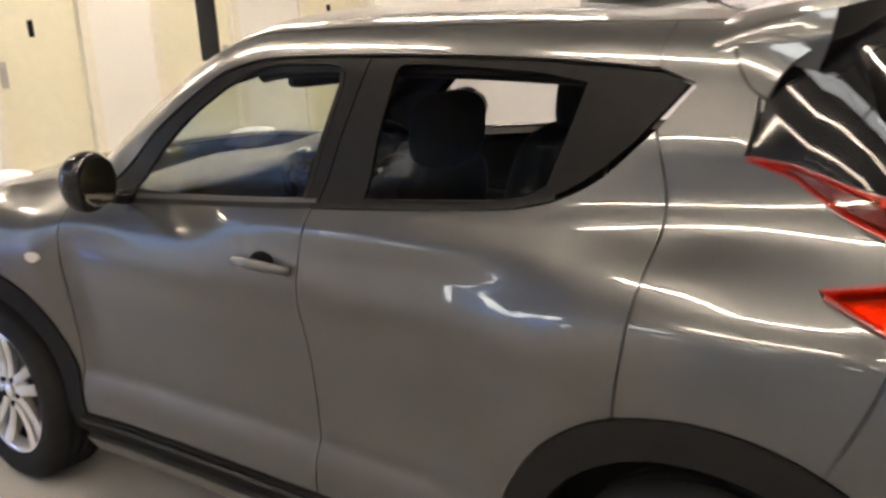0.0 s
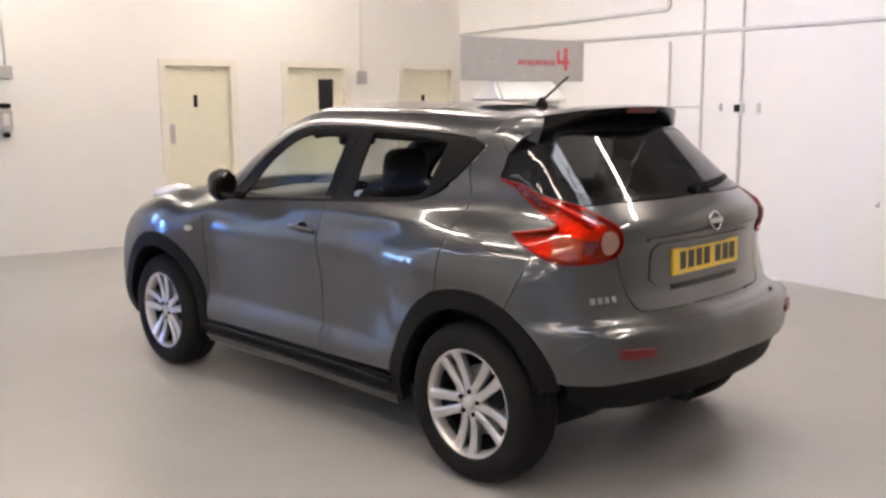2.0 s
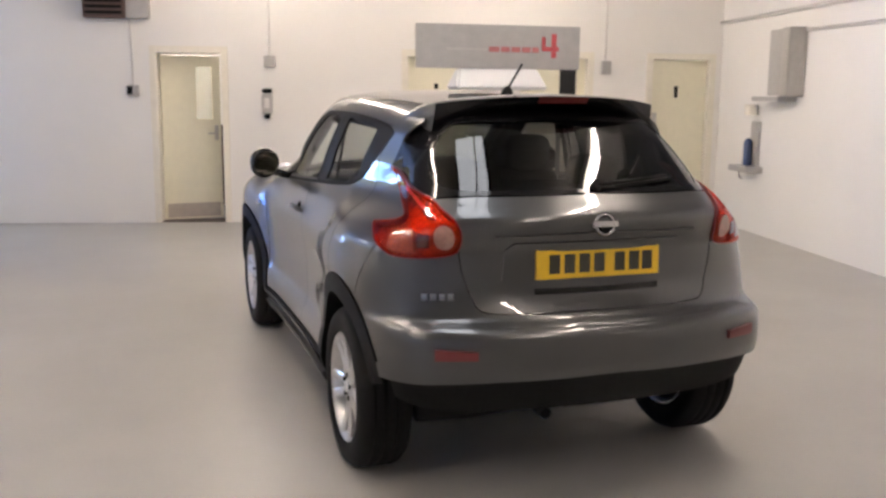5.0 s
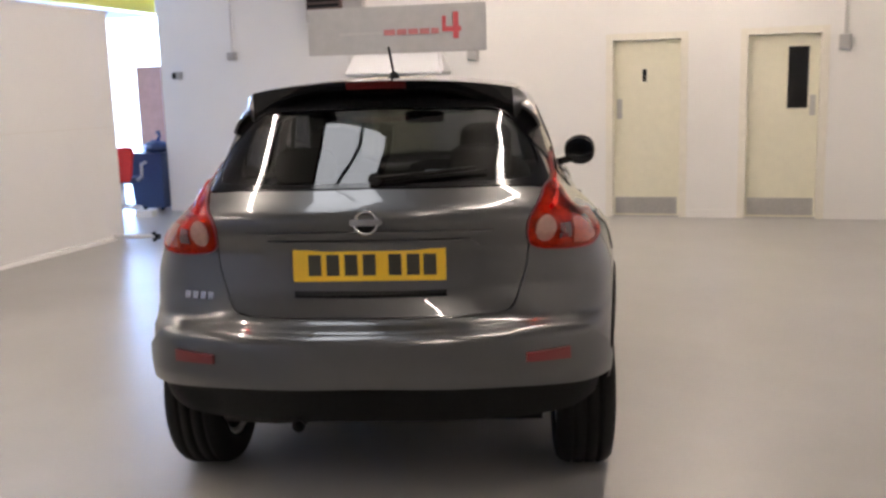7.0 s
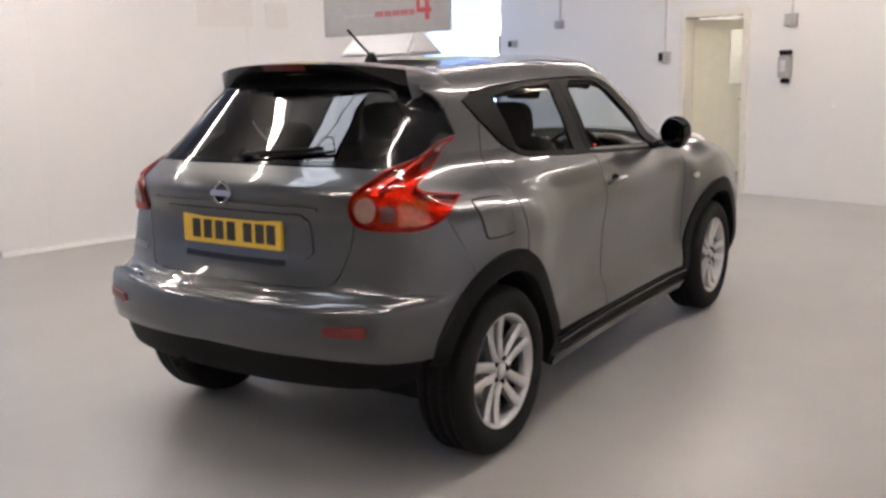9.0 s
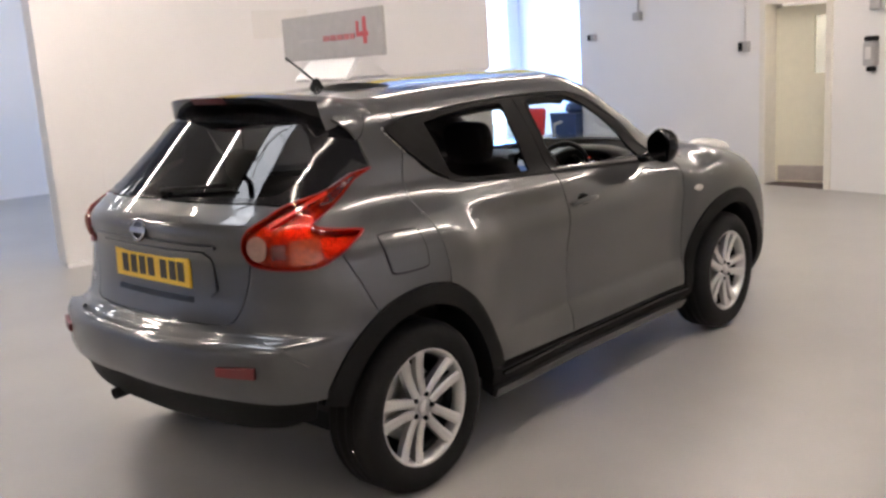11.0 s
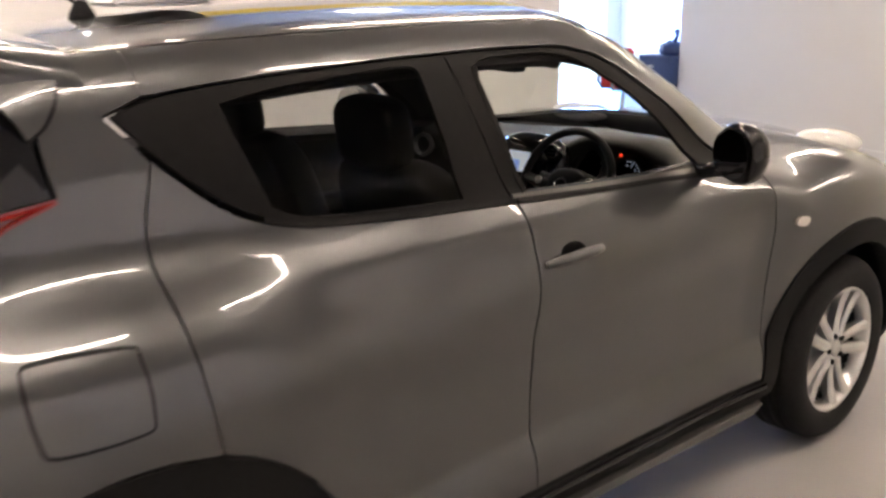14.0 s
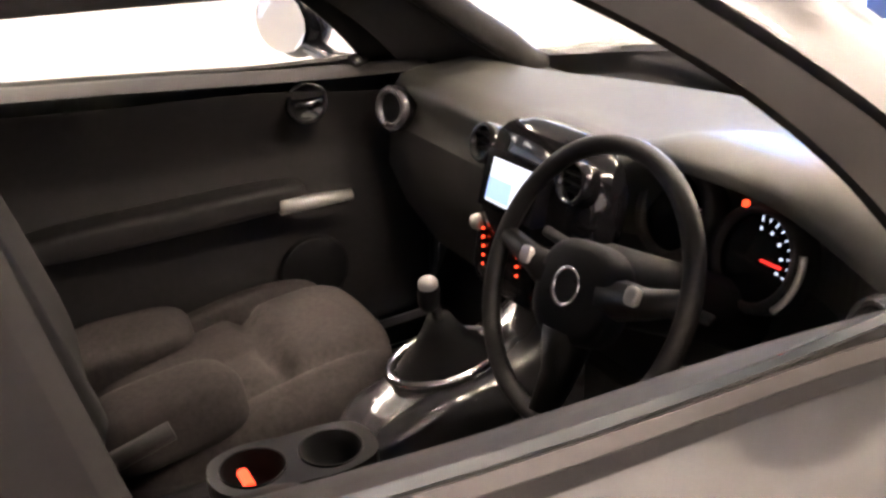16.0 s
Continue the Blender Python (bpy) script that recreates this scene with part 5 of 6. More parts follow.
def spoiler():
    bm_top, bm_low = bmesh.new(), bmesh.new()
    n = 36
    ps = np.linspace(-1, 1, n + 1)
    fx = 0.566 * ps
    fy = -1.176 + 0.012 * ps**2
    front = from_top(fx, fy)
    rows = []
    for p, f in zip(ps, front):
        q = abs(p)
        T3 = Vector(tip(p))
        F = Vector(f) + Vector((0, 0, 0.004))
        drop = 0.026 + 0.084 * q**3
        top = [F] + [F.lerp(T3, t) + Vector((0.012 * p * math.sin(t * math.pi), 0, 0.016 * math.sin(t * math.pi) * (1 - 0.5 * q))) for t in (0.2, 0.4, 0.6, 0.8)] + [T3]
        B = Vector((0.545 * p, -1.285 + 0.03 * q, 1.462 - 0.095 * q * q - 0.028 * q**5))
        low = [T3, T3 + Vector((0.004 * p, 0.010, -drop * 0.5)), T3 + Vector((0.008 * p, 0.028, -drop)), (T3 + Vector((0.008 * p, 0.06, -drop))).lerp(B, 0.5), B]
        rows.append((top, low))
    for k in (0, 1):
        for i in range(n):
            # the outer ends are painted all round
            bm = bm_low if k and abs(ps[i] + ps[i + 1]) / 2 < 0.98 else bm_top
            a, b = ([bm.verts.new(p) for p in rows[j][k]] for j in (i, i + 1))
            for j in range(len(a) - 1):
                bm.faces.new((a[j], b[j], b[j + 1], a[j + 1]))
    for bm in (bm_top, bm_low):
        bmesh.ops.remove_doubles(bm, verts=bm.verts[:], dist=0.0004)
        bmesh.ops.recalc_face_normals(bm, faces=bm.faces[:])
    sp = empty("spoiler")
    sp.parent = tailgate
    for end in (0, n):
        t, l = rows[end]
        ring_pts = t + l[1:]
        mid = sum(ring_pts, Vector()) / len(ring_pts) + Vector((0.012 * (1 if end else -1), 0, 0))
        vs, c = [bm_top.verts.new(p) for p in ring_pts], bm_top.verts.new(mid)
        for i in range(len(vs)):
            bm_top.faces.new((vs[i], vs[(i + 1) % len(vs)], c))
    bmesh.ops.remove_doubles(bm_top, verts=bm_top.verts[:], dist=0.0004)
    bmesh.ops.recalc_face_normals(bm_top, faces=bm_top.faces[:])
    part("wing_top", bm_top, M_PAINT, sp, "", True)
    part("wing_underside", bm_low, M_GLOSS, sp, "gloss black underside", True)
    bl = bmesh.new()
    pa = pb = None
    for i in range(9):
        p = -0.22 + 0.44 * i / 8
        t = Vector(tip(p))
        a, b = bl.verts.new(t + Vector((0, -0.004, -0.003))), bl.verts.new(t + Vector((0, 0.016, -0.027)))
        if i:
            bl.faces.new((pa, a, b, pb))
        pa, pb = a, b
    part("brake_lamp", bl, M_REFLECTOR, sp, "high red brake lamp")
    return sp


spoiler()

# mirrors, handles, indicators, flap
for k, sx in ((0, 1), (1, -1)):
    m = empty("door_mirror")
    m.parent = doors_f[k]
    bm = bmesh.new()
    bmesh.ops.create_uvsphere(bm, u_segments=28, v_segments=18, radius=1)
    for v in bm.verts:
        x, y, z = v.co
        f = 1 - 0.18 * max(-x, 0)
        v.co = (0.090 * (abs(x) ** 0.8) * (1 if x > 0 else -1), (0.075 * y if y > 0 else 0.030 * y), 0.085 * f * (abs(z) ** 0.85) * (1 if z > 0 else -1))
    bmesh.ops.transform(bm, matrix=Matrix.Translation((0.880, 0.488, 1.135)) @ Matrix.Rotation(radians(-21), 4, "Z"), verts=bm.verts)
    if sx < 0:
        bmesh.ops.scale(bm, vec=(-1, 1, 1), verts=bm.verts)
        bmesh.ops.reverse_faces(bm, faces=bm.faces[:])
    part("housing", bm, M_GLOSS, m, "gloss black mirror housing", True)
    gl = bmesh.new()
    pts = [(0.878 + 0.078 * math.cos(a) * (1 if abs(math.cos(a)) < 0.8 else 0.96), 0.450 - 0.032 * math.cos(a), 1.135 + 0.068 * math.sin(a)) for a in np.linspace(0, math.tau, 28, endpoint=False)]
    vs = [gl.verts.new((p[0] * sx, p[1], p[2])) for p in pts]
    gl.faces.new(vs if sx < 0 else vs[::-1])
    # right glass is coloured dark in place of a dark reflection
    part("mirror_glass", gl, M_MIRROR if sx < 0 else M_MIRROR_TONED, m, "mirror glass")
    part("arm", tube([(sx * 0.68, 0.56, 1.062), (sx * 0.75, 0.53, 1.060), (sx * 0.83, 0.50, 1.085)], 0.022, seg=10), M_GLOSS, m, "", True)
    # door handle
    h = empty("door_handle")
    h.parent = doors_f[k]
    c = wrap(np.array([-0.20, -0.155, -0.11, -0.06, -0.02, 0.01]), np.array([0.938, 0.941, 0.943, 0.944, 0.945, 0.945]))
    nn = gradient(c)
    lift = (0.004, 0.026, 0.034, 0.034, 0.024, 0.004)
    pts = [(sx * (p[0] + q[0] * l), p[1] + q[1] * l, p[2] + q[2] * l) for p, q, l in zip(c, nn, lift)]
    part("grip", tube(pts, 0.013, seg=10, radii=(0.010, 0.013, 0.014, 0.014, 0.012, 0.008)), M_PAINT, h, "", True)
    # flat black patch drawn for the shade in the scoop behind the grip
    cup = [(-0.095 + 0.046 * math.cos(a), 0.951 + 0.026 * math.sin(a)) for a in np.linspace(0, math.tau, 24, endpoint=False)]
    uv, fc = fill(cup, 0.03)
    me = skin_mesh("recess_shade", uv, fc, wrap, off=0.0015, hem=0, mirror=(k == 1))
    me.materials.append(M_SCOOP_SHADE)
    ob = new("recess_shade", me)
    ob.parent = h
    # wing repeater
    rp = [(0.915 + 0.030 * math.cos(a), 0.864 + 0.016 * math.sin(a)) for a in np.linspace(0, math.tau, 18, endpoint=False)]
    uv, fc = fill(rp, 0.02)
    me = skin_mesh("side_repeater", uv, fc, wrap, off=0.010, hem=0.012, mirror=(k == 1))
    me.materials.append(M_CLEARLENS)
    ob = new("side_repeater", me)
    ob.parent = car
fl = bend([(-1.21, 1.005), (-1.36, 1.008), (-1.385, 0.99), (-1.375, 0.90), (-1.35, 0.875), (-1.215, 0.875), (-1.195, 0.895), (-1.195, 0.985)], 3, True)
fl = [(s - 0.03, z + 0.008) for s, z in fl]
skin("fuel_flap", [(s, z) for s, z in fl], wrap, M_PAINT, car, sides=1, off=0.0035, hem=0.004, step=0.03)
strip("flap_gap", fl + [fl[0]], wrap, M_DARK, car, width=0.013, out=0.0015, sides=1)

# aerial
ae = empty("aerial")
ae.parent = car
part("base", lathe([(0.001, 0.04), (0.014, 0.036), (0.030, 0.004), (0.032, -0.012), (0.001, -0.012)], pose(0, -0.945, 1.534), 20, False), M_TRIM, ae, "", True)
part("mast", tube([(0, -0.95, 1.56), (0, -1.10, 1.665)], 0.005, seg=8), M_TRIM, ae, "", True)

# exhaust and underbody
part("exhaust_pipe", lathe([(0.019, 0), (0.023, 0), (0.023, 0.155), (0.019, 0.155)], pose(-0.25, -1.78, 0.385, 92, 0, 0), 20), M_DARK, car, "", True)
part("underbody", boxes((-0.62, 0.62, -1.50, 1.85, 0.235, 0.36), bevel=0.03), M_DARK, car)
part("rear_undertray", boxes((-0.50, 0.50, -1.80, -1.42, 0.385, 0.43), bevel=0.02), M_DARK, car)
part("fuel_tank", boxes((-0.45, 0.45, -1.0, -0.45, 0.215, 0.25), bevel=0.03), M_DARK, car)
part("rear_axle", tube([(-0.72, -1.265, 0.32), (-0.35, -1.15, 0.27), (0.35, -1.15, 0.27), (0.72, -1.265, 0.32)], 0.04), M_DARK, car, "", True)
part("silencer", lathe([(0.001, -0.22), (0.08, -0.20), (0.09, 0.0), (0.08, 0.20), (0.001, 0.22)], pose(-0.42, -1.52, 0.33, 0, 90, 0), 20, False), M_DARK, car, "", True)
# dark wheel housings
for sy in (-1, 1):
    for sx in (-1, 1):
        bm = bmesh.new()
        n = 24
        lims = np.linspace(-1.15, 1.65, n) if sy < 0 else np.linspace(-1.65, 1.5, n)
        A = [bm.verts.new((sx * 0.60, sy * AXLE + 0.445 * math.sin(a), WHEEL_R + 0.445 * math.cos(a))) for a in lims]
        B = [bm.verts.new((sx * (0.800 if sy < 0 else 0.83), sy * AXLE + 0.445 * math.sin(a), WHEEL_R + 0.445 * math.cos(a))) for a in lims]
        for i in range(n - 1):
            bm.faces.new((A[i], A[i + 1], B[i + 1], B[i]))
        bm.faces.new(A)
        part("wheel_housing", bm, M_DARK, car)


# wheels
def wheel():
    w = empty("wheel")
    w.parent = car
    R, Wd = WHEEL_R, 0.215
    prof = [(0.222, -Wd / 2 + 0.012), (0.236, -Wd / 2 + 0.002), (0.275, -Wd / 2 - 0.004), (0.310, -Wd / 2 + 0.004), (0.326, -Wd / 2 + 0.022), (R, -Wd / 2 + 0.045),
            (R, -0.052), (R - 0.008, -0.049), (R - 0.008, -0.041), (R, -0.038), (R, -0.006), (R - 0.008, -0.003), (R - 0.008, 0.005), (R, 0.008),
            (R, 0.038), (R - 0.008, 0.041), (R - 0.008, 0.049), (R, 0.052), (R, Wd / 2 - 0.045), (0.326, Wd / 2 - 0.022), (0.310, Wd / 2 - 0.004), (0.275, Wd / 2 + 0.004), (0.236, Wd / 2 - 0.002), (0.222, Wd / 2 - 0.012)]
    turn = Matrix.Rotation(radians(90), 4, "Y")
    part("tyre", lathe(prof, turn, 72), M_RUBBER, w, "black road tyre", True)
    rim = part("rim", lathe([(0.226, 0.100), (0.231, 0.094), (0.228, 0.080), (0.214, 0.066), (0.207, 0.03), (0.205, -0.09), (0.228, -0.098), (0.220, -0.09), (0.198, -0.07), (0.200, 0.04), (0.210, 0.085), (0.218, 0.096)], turn, 60), M_ALLOY, w, "five double-spoke silver alloy rim", True)
    # five pairs of spokes
    for k in range(5):
        for s in (-1, 1):
            bm = bmesh.new()
            st = []
            for r, off, wd, x0, th in ((0.045, 0.020, 0.0185, 0.078, 0.03), (0.10, 0.027, 0.0190, 0.074, 0.030), (0.16, 0.036, 0.0205, 0.078, 0.028), (0.218, 0.045, 0.0245, 0.090, 0.024)):
                st.append([bm.verts.new(p) for p in ((x0, s * off - wd, r), (x0 + 0.006, s * off - wd * 0.5, r), (x0 + 0.006, s * off + wd * 0.5, r), (x0, s * off + wd, r), (x0 - th, s * off + wd * 0.9, r), (x0 - th, s * off - wd * 0.9, r))])
            for i in range(3):
                for j in range(6):
                    bm.faces.new((st[i][j], st[i][(j + 1) % 6], st[i + 1][(j + 1) % 6], st[i + 1][j]))
            bm.faces.new(st[0][::-1])
            bm.faces.new(st[-1])
            bmesh.ops.recalc_face_normals(bm, faces=bm.faces[:])
            bmesh.ops.transform(bm, matrix=Matrix.Rotation(radians(72 * k), 4, "X"), verts=bm.verts)
            part("spoke", bm, M_ALLOY, rim)
    part("hub", lathe([(0.001, 0.078), (0.028, 0.080), (0.062, 0.074), (0.068, 0.05), (0.068, 0.0), (0.001, 0.0)], turn, 36, False), M_ALLOY, rim, "", True)
    # barrel coloured black to stand for the shade behind the spokes
    part("barrel", lathe([(0.204, 0.055), (0.196, 0.02), (0.196, -0.085), (0.150, -0.09), (0.148, -0.07), (0.190, -0.06), (0.192, 0.02)], turn, 48), M_DARK, rim, "inner barrel with its shade put in as black", True)
    part("centre_cap", lathe([(0.001, 0.092), (0.024, 0.090), (0.029, 0.084), (0.029, 0.07), (0.001, 0.07)], turn, 28, False), M_ALLOY, rim, "", True)
    for k in range(5):
        a = radians(72 * k + 36)
        part("wheel_nut", cyl(0.0105, 0.02, Matrix.Translation((0.078, 0.050 * math.sin(a), 0.050 * math.cos(a))) @ turn, seg=6), M_DARK, rim)
    part("brake_disc", lathe([(0.07, 0.0), (0.145, 0.0), (0.145, 0.02), (0.07, 0.02)], turn @ pose(0, 0, -0.01), 40), M_STEEL, w, "", True)
    part("brake_drum", cyl(0.10, 0.05, turn @ pose(0, 0, -0.03), seg=32), M_DARK, w)
    part("caliper", boxes((-0.02, 0.05, 0.06, 0.15, -0.07, 0.07), bevel=0.012), M_DARK, w)
    return w


w0 = wheel()
w0.matrix_basis = pose(0.750, -AXLE, WHEEL_R, 12)
copy_thing(w0, pose(0.765, AXLE, WHEEL_R, -20))
copy_thing(w0, pose(-0.750, -AXLE, WHEEL_R, 31, 0, 180))
copy_thing(w0, pose(-0.765, AXLE, WHEEL_R, 5, 0, 180))

# rear wiper
wp = empty("rear_wiper")
wp.parent = tailgate
pts = from_rear(np.array([0.02, 0.12, 0.24, 0.36]), np.array([1.196, 1.203, 1.211, 1.219])) + np.array([0, -0.022, 0.004])
part("arm", tube([tuple(p) for p in pts], 0.008, seg=8), M_TRIM, wp, "", True)
pts = from_rear(np.array([0.10, 0.2, 0.3, 0.40]), np.array([1.193, 1.199, 1.205, 1.211])) + np.array([0, -0.012, 0])
part("blade", tube([tuple(p) for p in pts], 0.006, seg=6), M_DARK, wp)
part("pivot", cyl(0.022, 0.03, pose(*(from_rear(np.array([0.02]), np.array([1.194]))[0] + (0, -0.012, 0)), 60), seg=18, bevel=0.004), M_TRIM, wp)

# sign standing on the roof
sg = empty("roof_sign", pose(0.0, -0.838, 1.0, 0, 0, -7.2), label="grey sign board with red lettering bars on a white roof stand", category="sign")
part("board", boxes((-0.392, 0.392, -0.006, 0.006, 0.652, 0.850), bevel=0.002), M_GREYBOX, sg, "pale grey sign board")
bm = bmesh.new()
lo = [(-0.22, -0.09, 0.556), (0.22, -0.09, 0.556), (0.22, 0.16, 0.556), (-0.22, 0.16, 0.556)]
hi = [(-0.19, 0.008, 0.660), (0.19, 0.008, 0.660), (0.19, 0.05, 0.660), (-0.19, 0.05, 0.660)]
L, H = [bm.verts.new(p) for p in lo], [bm.verts.new(p) for p in hi]
bm.faces.new(L[::-1]), bm.faces.new(H)
for i in range(4):
    bm.faces.new((L[i], L[(i + 1) % 4], H[(i + 1) % 4], H[i]))
bmesh.ops.bevel(bm, geom=bm.edges[:], offset=0.012, segments=3, affect="EDGES")
part("stand", bm, M_SCREEN, sg, "white plastic stand")
for x0, x1, z0, z1 in ((-0.05, 0.0, 0.728, 0.752), (0.008, 0.05, 0.728, 0.752), (0.058, 0.10, 0.728, 0.752), (0.108, 0.15, 0.728, 0.752), (0.158, 0.19, 0.728, 0.752)):
    part("lettering", boxes((x0, x1, -0.0085, -0.006, z0, z1)), M_SIGNTEXT, sg)
part("lettering", boxes((0.205, 0.222, -0.0085, -0.006, 0.735, 0.80), (0.205, 0.288, -0.0085, -0.006, 0.735, 0.755), (0.252, 0.276, -0.0085, -0.006, 0.705, 0.735), (0.252, 0.276, -0.0085, -0.006, 0.755, 0.815)), M_SIGNRED, sg, "large red sign mark")
part("lettering", boxes((-0.25, -0.06, -0.0085, -0.006, 0.734, 0.744)), M_STEEL, sg)

# ---- the cabin ----
def pad(sx, sy, sz, e1=0.45, e2=0.45, m=None, nu=28, nv=16, shape=None):
    """A soft rounded block with half sizes sx, sy, sz; shape(p) may mould it."""
    bm = bmesh.new()

    def pw(c, e):
        return math.copysign(abs(c) ** e, c)

    rows = []
    for j in range(1, nv):
        a = -math.pi / 2 + math.pi * j / nv
        rows.append([bm.verts.new((sx * pw(math.cos(a), e1) * pw(math.cos(b), e2), sy * pw(math.cos(a), e1) * pw(math.sin(b), e2), sz * pw(math.sin(a), e1)))
                     for b in np.linspace(-math.pi, math.pi, nu, endpoint=False)])
    for j in range(len(rows) - 1):
        for i in range(nu):
            bm.faces.new((rows[j][i], rows[j][(i + 1) % nu], rows[j + 1][(i + 1) % nu], rows[j + 1][i]))
    bm.faces.new(rows[0][::-1])
    bm.faces.new(rows[-1])
    for v in bm.verts:
        if shape:
            v.co = shape(v.co.copy())
    if m is not None:
        bmesh.ops.transform(bm, matrix=m, verts=bm.verts)
    return bm


def loft(sections, closed=False, cap=True):
    """Joins point rows of equal length."""
    bm = bmesh.new()
    vs = [[bm.verts.new(p) for p in row] for row in sections]
    n = len(vs[0])
    for i in range(len(vs) - 1):
        for j in range(n if closed else n - 1):
            bm.faces.new((vs[i][j], vs[i][(j + 1) % n], vs[i + 1][(j + 1) % n], vs[i + 1][j]))
    if closed and cap:
        bm.faces.new(vs[0][::-1])
        bm.faces.new(vs[-1])
    bmesh.ops.recalc_face_normals(bm, faces=bm.faces[:])
    return bm


# linings: roof, pillars, doors, quarters
skin("headliner", roof_out, from_top, M_LINER, car, "pale grey fabric headlining", sides=1, step=0.07, off=-0.035, hem=0, flip=True)
skin("pillar_trim", rail, wrap, M_CABIN, car, "dark pillar trim", step=0.04, off=-0.03, hem=0, flip=True)
skin("quarter_trim", [p for p in quarter], wrap, M_CABIN, car, step=0.06, off=-0.03, hem=0, flip=True)
tf = [p for p in DLO_LOW if p[0] > -0.26]
skin("door_trim", [(-0.25, 0.42), (0.72, 0.42)] + tf, wrap, M_CABIN, doors_f, "charcoal moulded door lining", step=0.05, off=-0.075, hem=0, flip=True)
tr = [p for p in DLO_LOW if -0.95 < p[0] < -0.29]
skin("door_trim", [(-0.70, 0.45), (-0.29, 0.45)] + tr, wrap, M_CABIN, doors_r, "charcoal moulded door lining", step=0.05, off=-0.075, hem=0, flip=True)
strip("inner_window_seal", DLO_TOP[2:], wrap, M_CABIN, car, width=0.050, out=-0.024, depth=0.003)
# rolled edge of the roof lining over the side windows
for sx in (-1, 1):
    top = [p for p in DLO_TOP if -0.98 < p[0] < 0.11]
    q = wrap(np.array([p[0] for p in top]), np.array([p[1] for p in top]))
    part("lining_edge", tube([(sx * (a[0] - 0.052), a[1], a[2] - 0.026) for a in q], 0.026, seg=10), M_CABIN, car, "", True)
# ledges along the windows
for k, sx in ((0, 1), (1, -1)):
    for top, par in ((tf, doors_f[k]), (tr, doors_r[k])):
        q = wrap(np.array([p[0] for p in top]), np.array([p[1] for p in top]))
        part("sill_ledge", loft([[(sx * (a[0] - 0.012), a[1], a[2] + 0.004) for a in q], [(sx * (a[0] - 0.045), a[1], a[2] + 0.006) for a in q], [(sx * (a[0] - 0.08), a[1], a[2] - 0.012) for a in q]]), M_CABIN, par, "", True)
    # front door lining: armrest, bright pull, release handle, speaker
    par = doors_f[k]
    part("armrest", pad(0.045, 0.30, 0.032, 0.5, 0.4, pose(sx * 0.668, 0.10, 0.800, 2)), M_CABIN, par, "", True)
    part("pull_trim", tube([(sx * 0.632, 0.33, 0.792), (sx * 0.628, 0.41, 0.793), (sx * 0.632, 0.495, 0.790)], 0.016, seg=10, radii=(0.017, 0.016, 0.012)), M_SILVER, par, "bright silver pull trim", True)
    hd = part("release_recess", lathe([(0.001, -0.004), (0.036, -0.002), (0.044, 0.004), (0.047, 0.0), (0.047, -0.02), (0.001, -0.02)], pose(sx * 0.668, 0.424, 0.997, 0, -sx * 90, 0), 28, False), M_GLOSS, par, "", True)
    part("release_lever", tube([(sx * 0.664, 0.395, 0.997), (sx * 0.655, 0.424, 0.999), (sx * 0.660, 0.452, 1.002)], 0.006, seg=8), M_CHROME, par, "", True)
    part("speaker", lathe([(0.001, 0.008), (0.075, 0.006), (0.085, 0.0), (0.001, 0.0)], pose(sx * 0.70, 0.42, 0.60, 0, -sx * 90, 0), 32, False), M_DARK, par, "", True)
part("cabin_floor", boxes((-0.62, 0.62, -1.55, 0.95, 0.362, 0.385)), M_CABIN, car)
part("bulkhead", boxes((-0.68, 0.68, 0.93, 0.98, 0.36, 1.02)), M_CABIN, car)
part("boot_floor", boxes((-0.55, 0.55, -1.70, -1.12, 0.60, 0.64), bevel=0.01), M_CABIN, car)
part("parcel_shelf", boxes((-0.56, 0.56, -1.62, -1.08, 1.060, 1.085), bevel=0.008), M_CABIN, car)


# dashboard
def dash_profile(x):
    hood = math.exp(-((x - 0.345) / 0.19) ** 4)
    mid = math.exp(-((x + 0.0) / 0.16) ** 4)
    k = abs(x) / 0.66
    y_in = 0.60 - 0.03 * hood + 0.02 * k * k
    z_top = 1.035 + 0.070 * hood + 0.015 * mid
    return [(x, 1.03 - 0.16 * k * k, 1.055 - 0.035 * k), (x, 0.90 - 0.08 * k * k, 1.052 + 0.012 * hood), (x, 0.76, 1.050 + 0.050 * hood), (x, y_in + 0.07, z_top + 0.012), (x, y_in + 0.02, z_top),
            (x, y_in + 0.004, z_top - 0.022), (x, y_in + 0.02 + 0.10 * hood, z_top - 0.05), (x, 0.61 + 0.09 * hood, 0.93), (x, 0.60 + 0.09 * hood, 0.84), (x, 0.64, 0.74), (x, 0.72, 0.62), (x, 0.85, 0.52)]


rows = [dash_profile(x) for x in np.linspace(-0.655, 0.655, 61)]
part("dashboard", loft([r[:8] for r in rows]), M_DASH, car, "olive-grey soft dashboard top", True)
part("dash_fascia", loft([r[7:] for r in rows]), M_CABIN, car, "charcoal dashboard fascia", True)
